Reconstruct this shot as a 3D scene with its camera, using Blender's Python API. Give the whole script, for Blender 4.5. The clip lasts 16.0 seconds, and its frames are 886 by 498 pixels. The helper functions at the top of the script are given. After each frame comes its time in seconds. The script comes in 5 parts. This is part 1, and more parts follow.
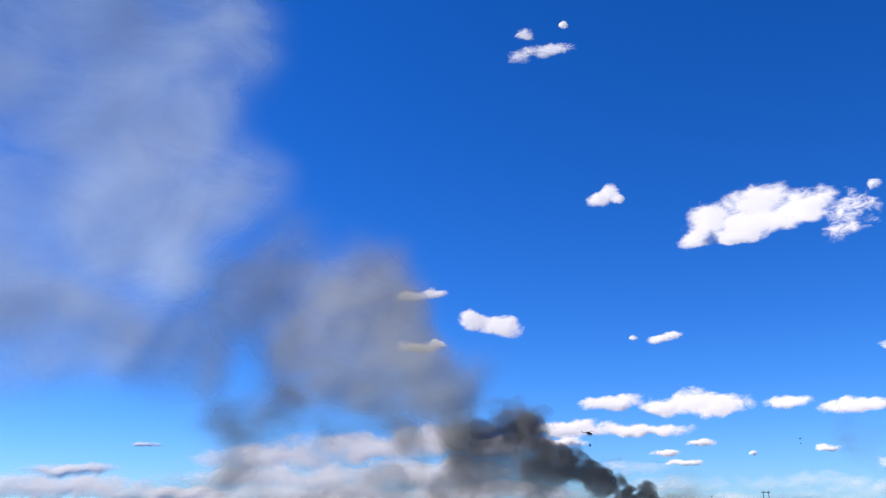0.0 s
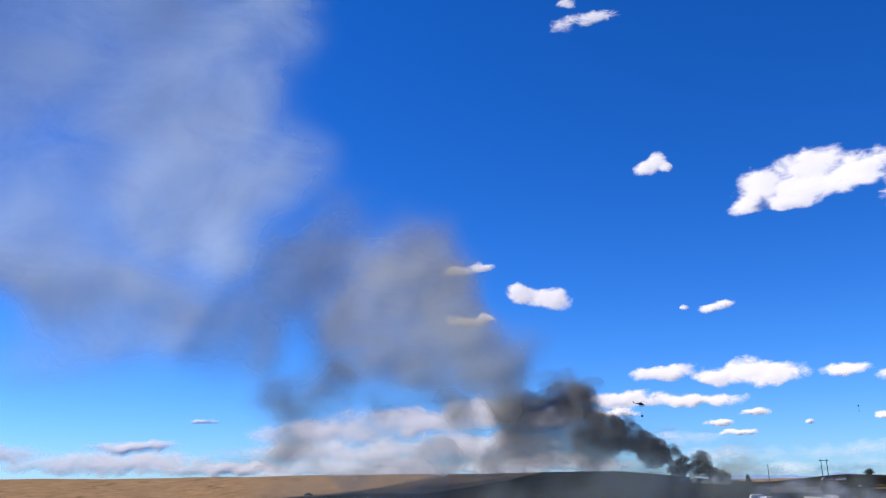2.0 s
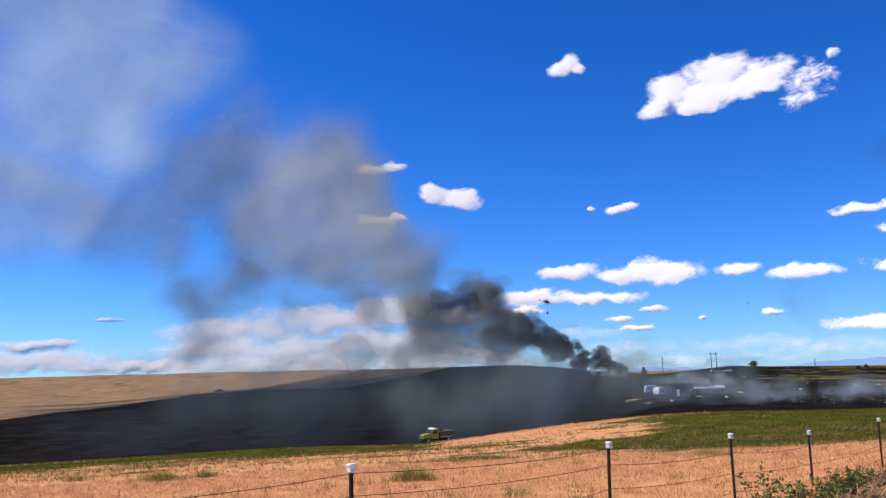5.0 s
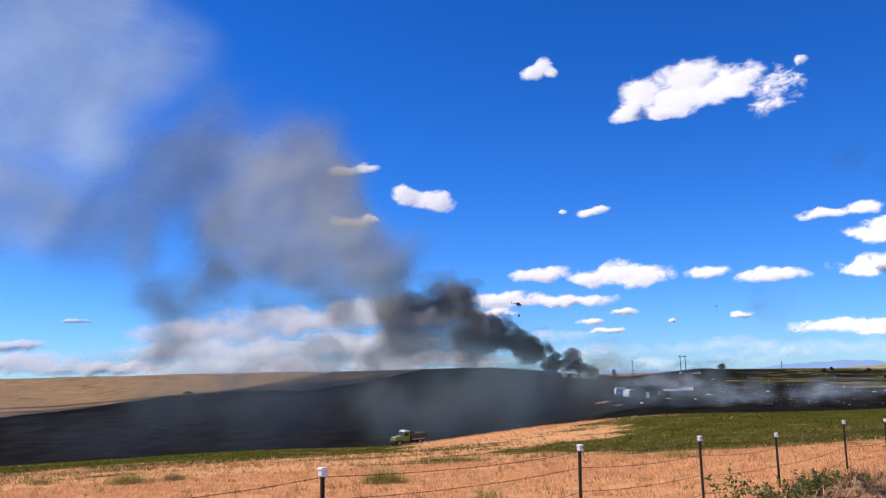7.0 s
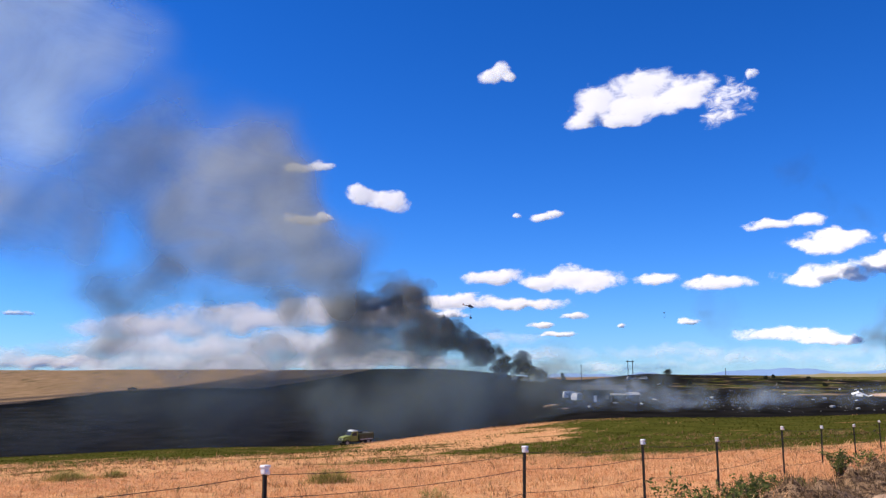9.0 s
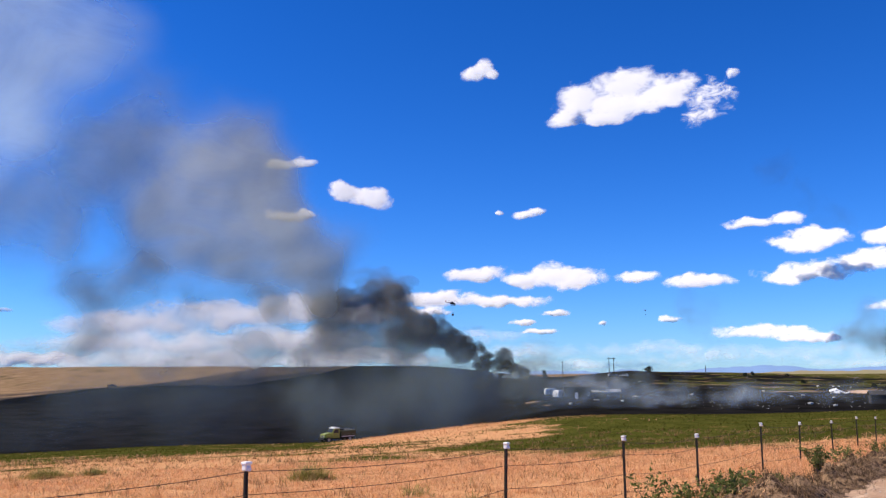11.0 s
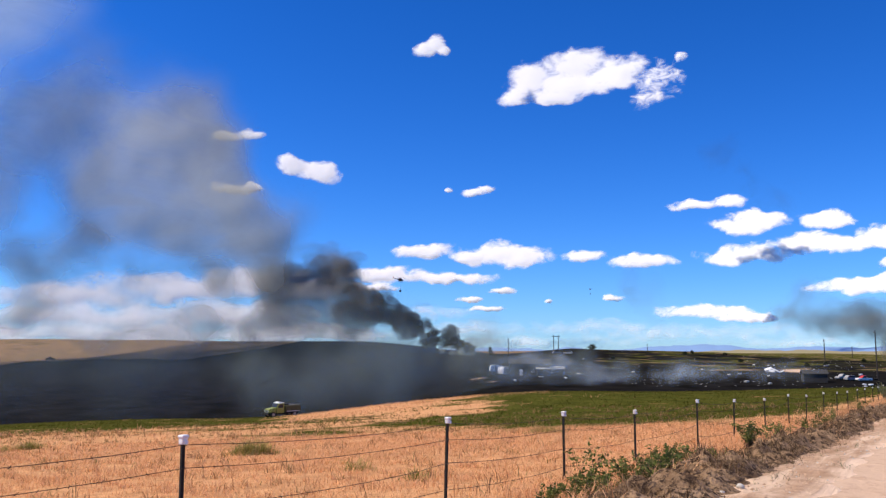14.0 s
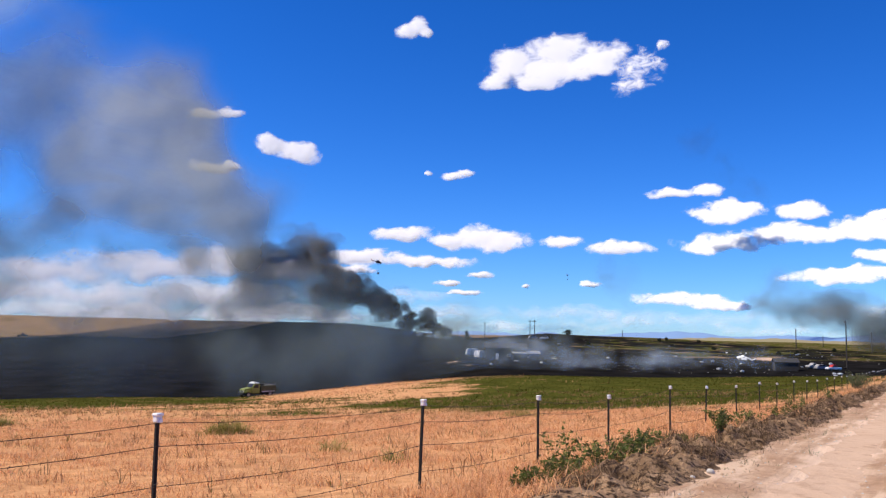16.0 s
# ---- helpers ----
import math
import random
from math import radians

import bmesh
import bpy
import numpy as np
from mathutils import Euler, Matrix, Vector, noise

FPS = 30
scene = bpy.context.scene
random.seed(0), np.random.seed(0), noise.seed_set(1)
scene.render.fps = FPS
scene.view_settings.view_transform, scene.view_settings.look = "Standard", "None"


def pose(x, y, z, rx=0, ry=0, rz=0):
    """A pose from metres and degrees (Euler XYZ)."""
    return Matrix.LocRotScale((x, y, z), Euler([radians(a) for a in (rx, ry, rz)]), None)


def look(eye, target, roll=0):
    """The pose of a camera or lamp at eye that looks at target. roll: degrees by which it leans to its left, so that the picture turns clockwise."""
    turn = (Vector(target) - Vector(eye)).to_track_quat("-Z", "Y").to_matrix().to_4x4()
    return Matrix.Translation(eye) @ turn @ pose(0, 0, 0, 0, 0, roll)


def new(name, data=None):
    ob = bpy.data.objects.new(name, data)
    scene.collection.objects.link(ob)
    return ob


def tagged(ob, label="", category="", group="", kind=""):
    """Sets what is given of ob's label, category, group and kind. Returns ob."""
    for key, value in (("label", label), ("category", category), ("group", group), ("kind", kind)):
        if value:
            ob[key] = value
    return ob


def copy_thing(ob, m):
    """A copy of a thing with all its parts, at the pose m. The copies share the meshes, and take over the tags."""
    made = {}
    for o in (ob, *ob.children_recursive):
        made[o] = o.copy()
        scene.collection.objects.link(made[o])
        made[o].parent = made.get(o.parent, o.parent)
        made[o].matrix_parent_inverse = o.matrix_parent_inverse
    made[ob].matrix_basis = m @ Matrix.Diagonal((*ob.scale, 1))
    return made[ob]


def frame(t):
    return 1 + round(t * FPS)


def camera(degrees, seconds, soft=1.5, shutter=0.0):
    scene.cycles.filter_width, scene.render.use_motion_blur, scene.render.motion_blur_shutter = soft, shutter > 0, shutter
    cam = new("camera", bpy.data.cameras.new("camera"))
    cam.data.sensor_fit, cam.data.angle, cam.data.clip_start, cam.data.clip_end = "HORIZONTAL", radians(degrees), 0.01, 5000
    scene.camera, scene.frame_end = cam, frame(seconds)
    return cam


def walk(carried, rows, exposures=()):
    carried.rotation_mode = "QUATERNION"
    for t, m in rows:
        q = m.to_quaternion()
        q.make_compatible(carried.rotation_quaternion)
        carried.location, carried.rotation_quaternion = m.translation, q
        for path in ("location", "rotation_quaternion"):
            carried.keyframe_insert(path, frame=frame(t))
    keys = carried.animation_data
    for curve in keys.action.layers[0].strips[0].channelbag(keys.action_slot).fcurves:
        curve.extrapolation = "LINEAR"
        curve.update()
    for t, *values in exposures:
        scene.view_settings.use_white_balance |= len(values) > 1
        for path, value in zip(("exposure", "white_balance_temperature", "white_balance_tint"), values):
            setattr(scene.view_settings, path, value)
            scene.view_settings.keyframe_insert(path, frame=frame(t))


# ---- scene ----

EYE = 1.75
cam = camera(55.96, 16.0, soft=1.3)
# seconds, small shift of the camera (x, y, z), heading to the left, tilt up, lean to the right
PATH = (
    (0.0, -0.054, -0.044, 0.014, 14.13, 17.33, 0.20),
    (0.5, -0.054, -0.044, 0.014, 16.21, 18.22, -0.23),
    (1.0, -0.054, -0.044, 0.014, 18.05, 16.84, -0.05),
    (1.5, -0.054, -0.044, 0.014, 18.51, 16.88, 0.45),
    (2.0, -0.054, -0.044, 0.014, 17.46, 15.61, 0.82),
    (2.5, -0.054, -0.044, 0.014, 17.44, 14.30, 0.75),
    (3.0, -0.054, -0.044, 0.014, 16.18, 12.80, 1.40),
    (3.5, -0.056, -0.044, 0.023, 14.77, 11.46, 1.14),
    (4.0, -0.063, -0.035, 0.030, 13.42, 10.51, 1.08),
    (4.5, -0.063, -0.025, 0.025, 12.54, 10.18, 0.97),
    (5.0, -0.062, -0.017, 0.024, 11.44, 8.59, 1.40),
    (7.5, -0.073, -0.011, 0.035, 9.15, 8.79, 1.17),
    (8.0, -0.059, -0.012, 0.025, 8.55, 9.42, 0.96),
    (8.5, -0.054, -0.013, 0.021, 7.48, 9.24, 0.68),
    (9.0, -0.041, -0.009, 0.023, 6.29, 8.70, 0.28),
    (11.5, -0.042, -0.015, 0.013, 4.48, 8.36, 0.07),
    (12.0, -0.037, -0.012, 0.010, 3.44, 7.43, -0.34),
    (12.5, -0.022, 0.001, 0.014, 2.66, 6.48, -0.50),
    (13.0, -0.021, 0.010, 0.013, 2.26, 7.09, -0.69),
    (13.5, -0.016, 0.022, -0.009, 1.76, 7.42, -0.67),
    (14.0, 0.003, 0.002, 0.004, 1.50, 6.89, -0.26),
    (14.5, -0.001, -0.001, -0.004, 1.24, 6.47, -0.17),
    (15.0, 0.001, 0.001, 0.002, 1.08, 6.06, -0.44),
    (15.5, -0.002, -0.004, -0.004, 0.70, 5.90, -0.70),
    (16.0, 0.000, 0.000, -0.000, -0.00, 5.76, -1.21),
)


def aim(x, y, z, yaw, tilt, lean):
    eye = Vector((x, y, EYE + z))
    a, b = radians(yaw), radians(tilt)
    return look(eye, eye + Vector((-math.sin(a) * math.cos(b), math.cos(a) * math.cos(b), math.sin(b))), -lean)


walk(cam, [(row[0], aim(*row[1:])) for row in PATH], [(0.0, 0.18), (16.0, 0.18)])

# ---------------------------------------------------------------- light
SUN_AZ, SUN_EL = -98.0, 54.0          # degrees: to the left of the view, height
scene.cycles.transparent_max_bounces = 96
world = bpy.data.worlds.new("sky")
scene.world = world
world.use_nodes = True
wn, wl = world.node_tree.nodes, world.node_tree.links
sky = wn.new("ShaderNodeTexSky")
sky.sky_type = "NISHITA"
sky.sun_disc = False
sky.sun_elevation = radians(SUN_EL)
sky.sun_rotation = radians(SUN_AZ)
sky.altitude = 900
sky.dust_density = 0.2
sky.ozone_density = 1.0
hsv = wn.new("ShaderNodeHueSaturation")
hsv.inputs["Saturation"].default_value = 1.08
deep = wn.new("ShaderNodeGamma")
deep.inputs[1].default_value = 1.2
tint = wn.new("ShaderNodeMix")
tint.data_type, tint.blend_type = "RGBA", "MULTIPLY"
tint.inputs[0].default_value = 1.0
tint.inputs[7].default_value = (0.46, 0.695, 1.16, 1)
bg = wn["Background"]
bg.inputs["Strength"].default_value = 0.086
wl.new(sky.outputs[0], tint.inputs[6])
wl.new(tint.outputs[2], deep.inputs[0])
wl.new(deep.outputs[0], hsv.inputs["Color"])
wl.new(hsv.outputs[0], bg.inputs["Color"])

sun_data = bpy.data.lights.new("sun", "SUN")
sun_data.energy = 5.0
sun_data.angle = radians(0.5)
sun_data.color = (1.0, 0.88, 0.7)
sun = new("sun", sun_data)


def bearing(az, el=0.0, dist=1.0, base=EYE):
    """The place in a bearing clockwise from north, at a height angle and a distance over the ground."""
    a, e = radians(az), radians(el)
    return Vector((math.sin(a) * dist, math.cos(a) * dist, base + math.tan(e) * dist))


sun.matrix_world = look(bearing(SUN_AZ, SUN_EL, 100, 0), (0, 0, 0))


# ---------------------------------------------------------------- materials
class Mat:
    """A node material, with short calls for its nodes."""

    def __init__(self, name):
        self.m = bpy.data.materials.new(name)
        self.m.use_nodes = True
        self.n, self.l = self.m.node_tree.nodes, self.m.node_tree.links
        self.b = self.n["Principled BSDF"]
        self.out = self.n["Material Output"]

    def put(self, sock, v):
        if isinstance(v, bpy.types.NodeSocket):
            self.l.new(v, sock)
        elif isinstance(v, tuple) and len(v) == 3 and sock.type == "RGBA":
            sock.default_value = (*v, 1)
        else:
            sock.default_value = v

    def math(self, op, a, b=0.0, c=0.0, clamp=False):
        n = self.n.new("ShaderNodeMath")
        n.operation, n.use_clamp = op, clamp
        for s, v in zip(n.inputs, (a, b, c)):
            self.put(s, v)
        return n.outputs[0]

    def step(self, v, lo, hi):
        n = self.n.new("ShaderNodeMapRange")
        n.interpolation_type = "SMOOTHSTEP"
        self.put(n.inputs[0], v)
        self.put(n.inputs[1], lo)
        self.put(n.inputs[2], hi)
        return n.outputs[0]

    def mix(self, f, a, b):
        n = self.n.new("ShaderNodeMix")
        n.data_type = "RGBA"
        self.put(n.inputs[0], f)
        self.put(n.inputs[6], a)
        self.put(n.inputs[7], b)
        return n.outputs[2]

    def noise(self, scale, detail=4.0, rough=0.55, distort=0.0, vec=None, stretch=None):
        n = self.n.new("ShaderNodeTexNoise")
        n.inputs["Scale"].default_value = scale
        n.inputs["Detail"].default_value = detail
        n.inputs["Roughness"].default_value = rough
        n.inputs["Distortion"].default_value = distort
        v = vec or self.n.new("ShaderNodeNewGeometry").outputs["Position"]
        if stretch:
            k = self.n.new("ShaderNodeVectorMath")
            k.operation = "MULTIPLY"
            self.put(k.inputs[0], v)
            k.inputs[1].default_value = stretch
            v = k.outputs[0]
        self.l.new(v, n.inputs["Vector"])
        return n.outputs["Fac"]

    def attr(self, name):
        n = self.n.new("ShaderNodeAttribute")
        n.attribute_name = name
        return n.outputs["Fac"]

    def island(self):
        return self.n.new("ShaderNodeNewGeometry").outputs["Random Per Island"]

    def bump(self, h, strength=0.4, dist=0.05):
        n = self.n.new("ShaderNodeBump")
        n.inputs["Strength"].default_value = strength
        n.inputs["Distance"].default_value = dist
        self.put(n.inputs["Height"], h)
        self.put(self.b.inputs["Normal"], n.outputs[0])
        return n.outputs[0]

    def base(self, col, rough=0.8, metal=0.0):
        self.put(self.b.inputs["Base Color"], col)
        self.put(self.b.inputs["Roughness"], rough)
        self.put(self.b.inputs["Metallic"], metal)
        return self


def plain(name, a, b, rough=0.6, scale=6.0, metal=0.0, bump=0.15):
    """A surface in two near tones, worn in patches and grained."""
    m = Mat(name)
    n1, n2 = m.noise(scale, 5), m.noise(scale * 9, 3)
    m.base(m.mix(m.math("ADD", m.math("MULTIPLY", n1, 0.7), m.math("MULTIPLY", n2, 0.3)), a, b), rough, metal)
    m.bump(n2, bump, 0.02)
    return m.m


def ground_material():
    m = Mat("field_ground")
    n_big, n_mid, n_fine = m.noise(0.012, 5), m.noise(0.12, 5), m.noise(2.5, 6, 0.7)
    n_str = m.noise(0.35, 5, 0.6, 0.3)
    dry = m.mix(n_mid, (0.55, 0.275, 0.125), (0.72, 0.41, 0.2))
    dry = m.mix(m.step(n_fine, 0.35, 0.75), dry, (0.34, 0.17, 0.08))
    green = m.mix(m.step(n_str, 0.35, 0.65), (0.042, 0.047, 0.008), (0.078, 0.078, 0.015))
    green = m.mix(m.step(n_fine, 0.55, 0.8), green, (0.24, 0.18, 0.07))
    ash = m.mix(m.step(n_mid, 0.3, 0.7), (0.006, 0.006, 0.006), (0.016, 0.015, 0.015))
    ash = m.mix(m.math("MULTIPLY", m.step(n_fine, 0.6, 0.8), 0.4), ash, (0.04, 0.038, 0.036))
    dirt = m.mix(n_str, (0.5, 0.335, 0.225), (0.64, 0.46, 0.33))
    dirt = m.mix(m.math("MULTIPLY", m.step(n_fine, 0.5, 0.7), 0.5), dirt, (0.3, 0.18, 0.11))
    hill = m.mix(m.step(n_mid, 0.3, 0.7), (0.19, 0.125, 0.074), (0.27, 0.18, 0.108))
    hill = m.mix(m.math("MULTIPLY", m.step(n_big, 0.5, 0.7), 0.6), hill, (0.17, 0.13, 0.06))
    scrub = m.step(m.noise(0.055, 7, 0.68, 0.4), 0.54, 0.66)
    hill = m.mix(m.math("MULTIPLY", scrub, 0.65), hill, (0.075, 0.064, 0.032))
    col = m.mix(m.attr("far"), dry, hill)
    wob = m.math("MULTIPLY", m.math("SUBTRACT", n_mid, 0.5), 1.8)
    col = m.mix(m.step(m.math("ADD", m.attr("green"), wob), 0.4, 0.6), col, green)
    wob2 = m.math("MULTIPLY", m.math("SUBTRACT", m.noise(0.05, 7, 0.65), 0.5), 0.8)
    col = m.mix(m.step(m.math("ADD", m.attr("burn"), wob2), 0.44, 0.56), col, ash)
    wob3 = m.math("MULTIPLY", m.math("SUBTRACT", m.noise(1.2, 6, 0.65), 0.5), 0.7)
    col = m.mix(m.step(m.math("ADD", m.attr("dirt"), wob3), 0.4, 0.6), col, dirt)
    m.base(col, 0.95)
    m.b.inputs["Specular IOR Level"].default_value = 0.0
    m.bump(m.math("ADD", n_fine, n_str), 0.6, 0.12)
    return m.m


def puff_material(name, dark, light, scale, lo, hi, amp, through_light=0.45, detail=7.0, distort=0.5, relief=0.5, rim=0.65):
    """Soft smoke or cloud: thins out to the rim of each puff, broken up by turbulence."""
    m = Mat(name)
    m.n.remove(m.b)
    uv = m.n.new("ShaderNodeUVMap")
    ln = m.n.new("ShaderNodeVectorMath")
    ln.operation = "LENGTH"
    m.l.new(uv.outputs[0], ln.inputs[0])
    d = m.math("SUBTRACT", 1.0, m.math("POWER", ln.outputs["Value"], 2.0), clamp=True)
    n = m.noise(scale, detail, 0.58, distort)
    n2 = m.noise(scale * 0.3, 3, 0.5)
    turb = m.math("MULTIPLY", m.math("SUBTRACT", m.math("ADD", m.math("MULTIPLY", n, 0.7), m.math("MULTIPLY", n2, 0.3)), 0.5), amp)
    body = m.math("MULTIPLY", m.step(m.math("ADD", d, turb), lo, hi), m.step(d, 0.0, rim))
    a = m.math("MULTIPLY", body, m.attr("dens"), clamp=True)
    col = m.mix(m.attr("tone"), dark, light)
    dif = m.n.new("ShaderNodeBsdfDiffuse")
    tra = m.n.new("ShaderNodeBsdfTranslucent")
    m.put(dif.inputs["Color"], col)
    m.put(tra.inputs["Color"], col)
    bp = m.n.new("ShaderNodeBump")
    bp.inputs["Strength"].default_value = relief
    bp.inputs["Distance"].default_value = 0.25 / scale
    m.l.new(n, bp.inputs["Height"])
    m.l.new(bp.outputs[0], dif.inputs["Normal"])
    s1 = m.n.new("ShaderNodeMixShader")
    s1.inputs[0].default_value = through_light
    m.l.new(dif.outputs[0], s1.inputs[1])
    m.l.new(tra.outputs[0], s1.inputs[2])
    s2 = m.n.new("ShaderNodeMixShader")
    tr = m.n.new("ShaderNodeBsdfTransparent")
    m.l.new(a, s2.inputs[0])
    m.l.new(tr.outputs[0], s2.inputs[1])
    m.l.new(s1.outputs[0], s2.inputs[2])
    m.l.new(s2.outputs[0], m.out.inputs["Surface"])
    return m.m


def vapour_material(name, ramp, scale, amp, lo, hi, thick, rim, through_light=0.4, detail=9.0, relief=0.5, distort=0.4):
    """Cloud or smoke: opacity follows the body's thickness, torn by turbulence at two scales."""
    m = Mat(name)
    m.n.remove(m.b)
    d = m.attr("dens")
    pos = m.n.new("ShaderNodeNewGeometry").outputs["Position"]
    fine = m.noise(scale, detail, 0.6, distort, pos)
    wide = m.noise(scale * 0.31, 4, 0.5, 0.2, pos)
    turb = m.math("SUBTRACT", m.math("ADD", m.math("MULTIPLY", fine, 0.62), m.math("MULTIPLY", wide, 0.38)), 0.5)
    body = m.step(m.math("ADD", d, m.math("MULTIPLY", turb, amp)), lo, hi)
    body = m.math("MULTIPLY", body, m.step(d, rim[0], rim[1]))
    a = m.math("MULTIPLY", body, thick, clamp=True)
    n = m.n.new("ShaderNodeValToRGB")
    n.color_ramp.elements[0].color = (*ramp[0], 1)
    n.color_ramp.elements[1].color = (*ramp[-1], 1)
    for i, c in enumerate(ramp[1:-1]):
        n.color_ramp.elements.new((i + 1) / (len(ramp) - 1)).color = (*c, 1)
    m.l.new(m.attr("tone"), n.inputs[0])
    dif = m.n.new("ShaderNodeBsdfDiffuse")
    tra = m.n.new("ShaderNodeBsdfTranslucent")
    m.l.new(n.outputs[0], dif.inputs["Color"])
    m.l.new(n.outputs[0], tra.inputs["Color"])
    bp = m.n.new("ShaderNodeBump")
    bp.inputs["Strength"].default_value = relief
    bp.inputs["Distance"].default_value = 0.3 / scale
    m.l.new(fine, bp.inputs["Height"])
    m.l.new(bp.outputs[0], dif.inputs["Normal"])
    s1 = m.n.new("ShaderNodeMixShader")
    s1.inputs[0].default_value = through_light
    m.l.new(dif.outputs[0], s1.inputs[1])
    m.l.new(tra.outputs[0], s1.inputs[2])
    s2 = m.n.new("ShaderNodeMixShader")
    tr = m.n.new("ShaderNodeBsdfTransparent")
    m.l.new(a, s2.inputs[0])
    m.l.new(tr.outputs[0], s2.inputs[1])
    m.l.new(s1.outputs[0], s2.inputs[2])
    m.l.new(s2.outputs[0], m.out.inputs["Surface"])
    return m.m


M_GROUND = ground_material()
SMOKE_RAMP = ((0.03, 0.033, 0.036), (0.2, 0.2, 0.175), (0.56, 0.57, 0.47), (0.72, 0.9, 1.0))
M_CLOUD = vapour_material("cloud_vapour", ((0.62, 0.63, 0.66), (0.93, 0.92, 0.9)), 0.011, 2.6, 0.12, 0.75, 1.0, (-0.75, -0.2), 0.1, 11.0, 0.1)
M_WISP = vapour_material("torn_cloud_vapour", ((0.62, 0.63, 0.66), (0.93, 0.92, 0.9)), 0.017, 4.2, 0.15, 1.1, 0.95, (-0.75, 0.1), 0.1, 12.0, 0.08, 0.6)
M_BANK_CLOUD = vapour_material("cloud_bank_vapour", ((0.62, 0.6, 0.58), (0.94, 0.9, 0.85)), 0.009, 2.2, -0.25, 0.85, 0.88, (-0.6, 0.1), 0.1, 10.0, 0.13)
M_PALE = vapour_material("pale_cloud_vapour", ((0.55, 0.55, 0.57), (0.86, 0.85, 0.83)), 0.009, 2.4, 0.0, 1.3, 0.6, (-0.6, 0.1), 0.1, 10.0, 0.1)
M_PLUME = vapour_material("grey_smoke", SMOKE_RAMP, 0.03, 2.0, 0.0, 1.15, 0.5, (0.02, 0.45), 0.3, 6.0, 0.0, 0.8)
M_VEIL = vapour_material("drifting_smoke", SMOKE_RAMP, 0.026, 1.7, -0.2, 0.95, 0.84, (0.04, 0.6), 0.3, 7.0, 0.0, 0.6)
M_HAZE = vapour_material("thin_smoke", SMOKE_RAMP, 0.014, 1.6, -0.2, 1.0, 0.84, (0.04, 0.7), 0.25, 5.0, 0.0, 0.6)
M_STEAM = vapour_material("pale_smoke", ((0.19, 0.25, 0.31), (0.7, 0.8, 0.88)), 0.11, 2.4, 0.05, 1.3, 0.42, (0.02, 0.5), 0.3, 8.0, 0.05, 0.9)
M_SMOKE = puff_material("black_smoke", (0.035, 0.037, 0.04), (0.42, 0.43, 0.42), 0.06, 0.15, 0.75, 3.4, 0.5, 9.0, 0.8, 0.7, 0.4)
M_LOW = puff_material("ground_smoke", (0.08, 0.095, 0.1), (0.52, 0.64, 0.66), 0.03, 0.0, 1.2, 3.0, 0.5, 7.0, 0.9)
M_POST = plain("post_steel", (0.005, 0.005, 0.005), (0.014, 0.011, 0.009), 0.85, 20, 0.0)
M_CAP = plain("cap_plastic", (0.78, 0.78, 0.76), (0.85, 0.85, 0.83), 0.45, 30)


# ---------------------------------------------------------------- mesh helpers
def mesh_of(name, verts, faces, mat, smooth=False):
    me = bpy.data.meshes.new(name)
    me.from_pydata([tuple(v) for v in verts], [], faces)
    me.materials.append(mat)
    if smooth:
        me.polygons.foreach_set("use_smooth", [True] * len(me.polygons))
    me.update()
    return me


def part(name, bm, material, parent, label=""):
    me = bpy.data.meshes.new(name)
    bm.to_mesh(me)
    bm.free()
    me.materials.append(material)
    ob = new(name, me)
    ob.parent = parent
    if label:
        tagged(ob, label)
    return ob


# ---------------------------------------------------------------- ground
def smooth(a, b, v):
    t = np.clip((v - a) / (b - a), 0, 1)
    return t * t * (3 - 2 * t)


FENCE = np.array((-2.35, 7.18))       # the first fence post seen
ALONG = np.array((0.505, 0.863))      # the fence's direction
ASIDE = np.array((0.863, -0.505))     # towards the road


def fence_uv(x, y):
    dx, dy = x - FENCE[0], y - FENCE[1]
    return dx * ALONG[0] + dy * ALONG[1], dx * ASIDE[0] + dy * ASIDE[1]


def fence_xy(u, v):
    return FENCE[0] + u * ALONG[0] + v * ASIDE[0], FENCE[1] + u * ALONG[1] + v * ASIDE[1]


def ripple(x, y, k):
    return (np.sin(x * k + 1.3) * np.cos(y * k * 1.17 + 0.4) + 0.5 * np.sin(x * k * 2.3 - y * k * 1.9 + 2.1)
            + 0.25 * np.cos(x * k * 4.7 + y * k * 5.3))


def stretch_of(az):
    return np.interp(az, (-50, -35, -10, 0), (0.45, 0.5, 0.95, 1.0))


def rise(r, az):
    """A long low rise across the open plain."""
    return np.interp(az, (1.0, 3.0, 5.5, 7.2, 9.0, 13.0, 17.0, 22.0, 27.0), (0, 1.6, 4.0, 5.4, 4.7, 3.6, 2.6, 1.2, 0)) * np.exp(-((r - 540) / 115) ** 2)


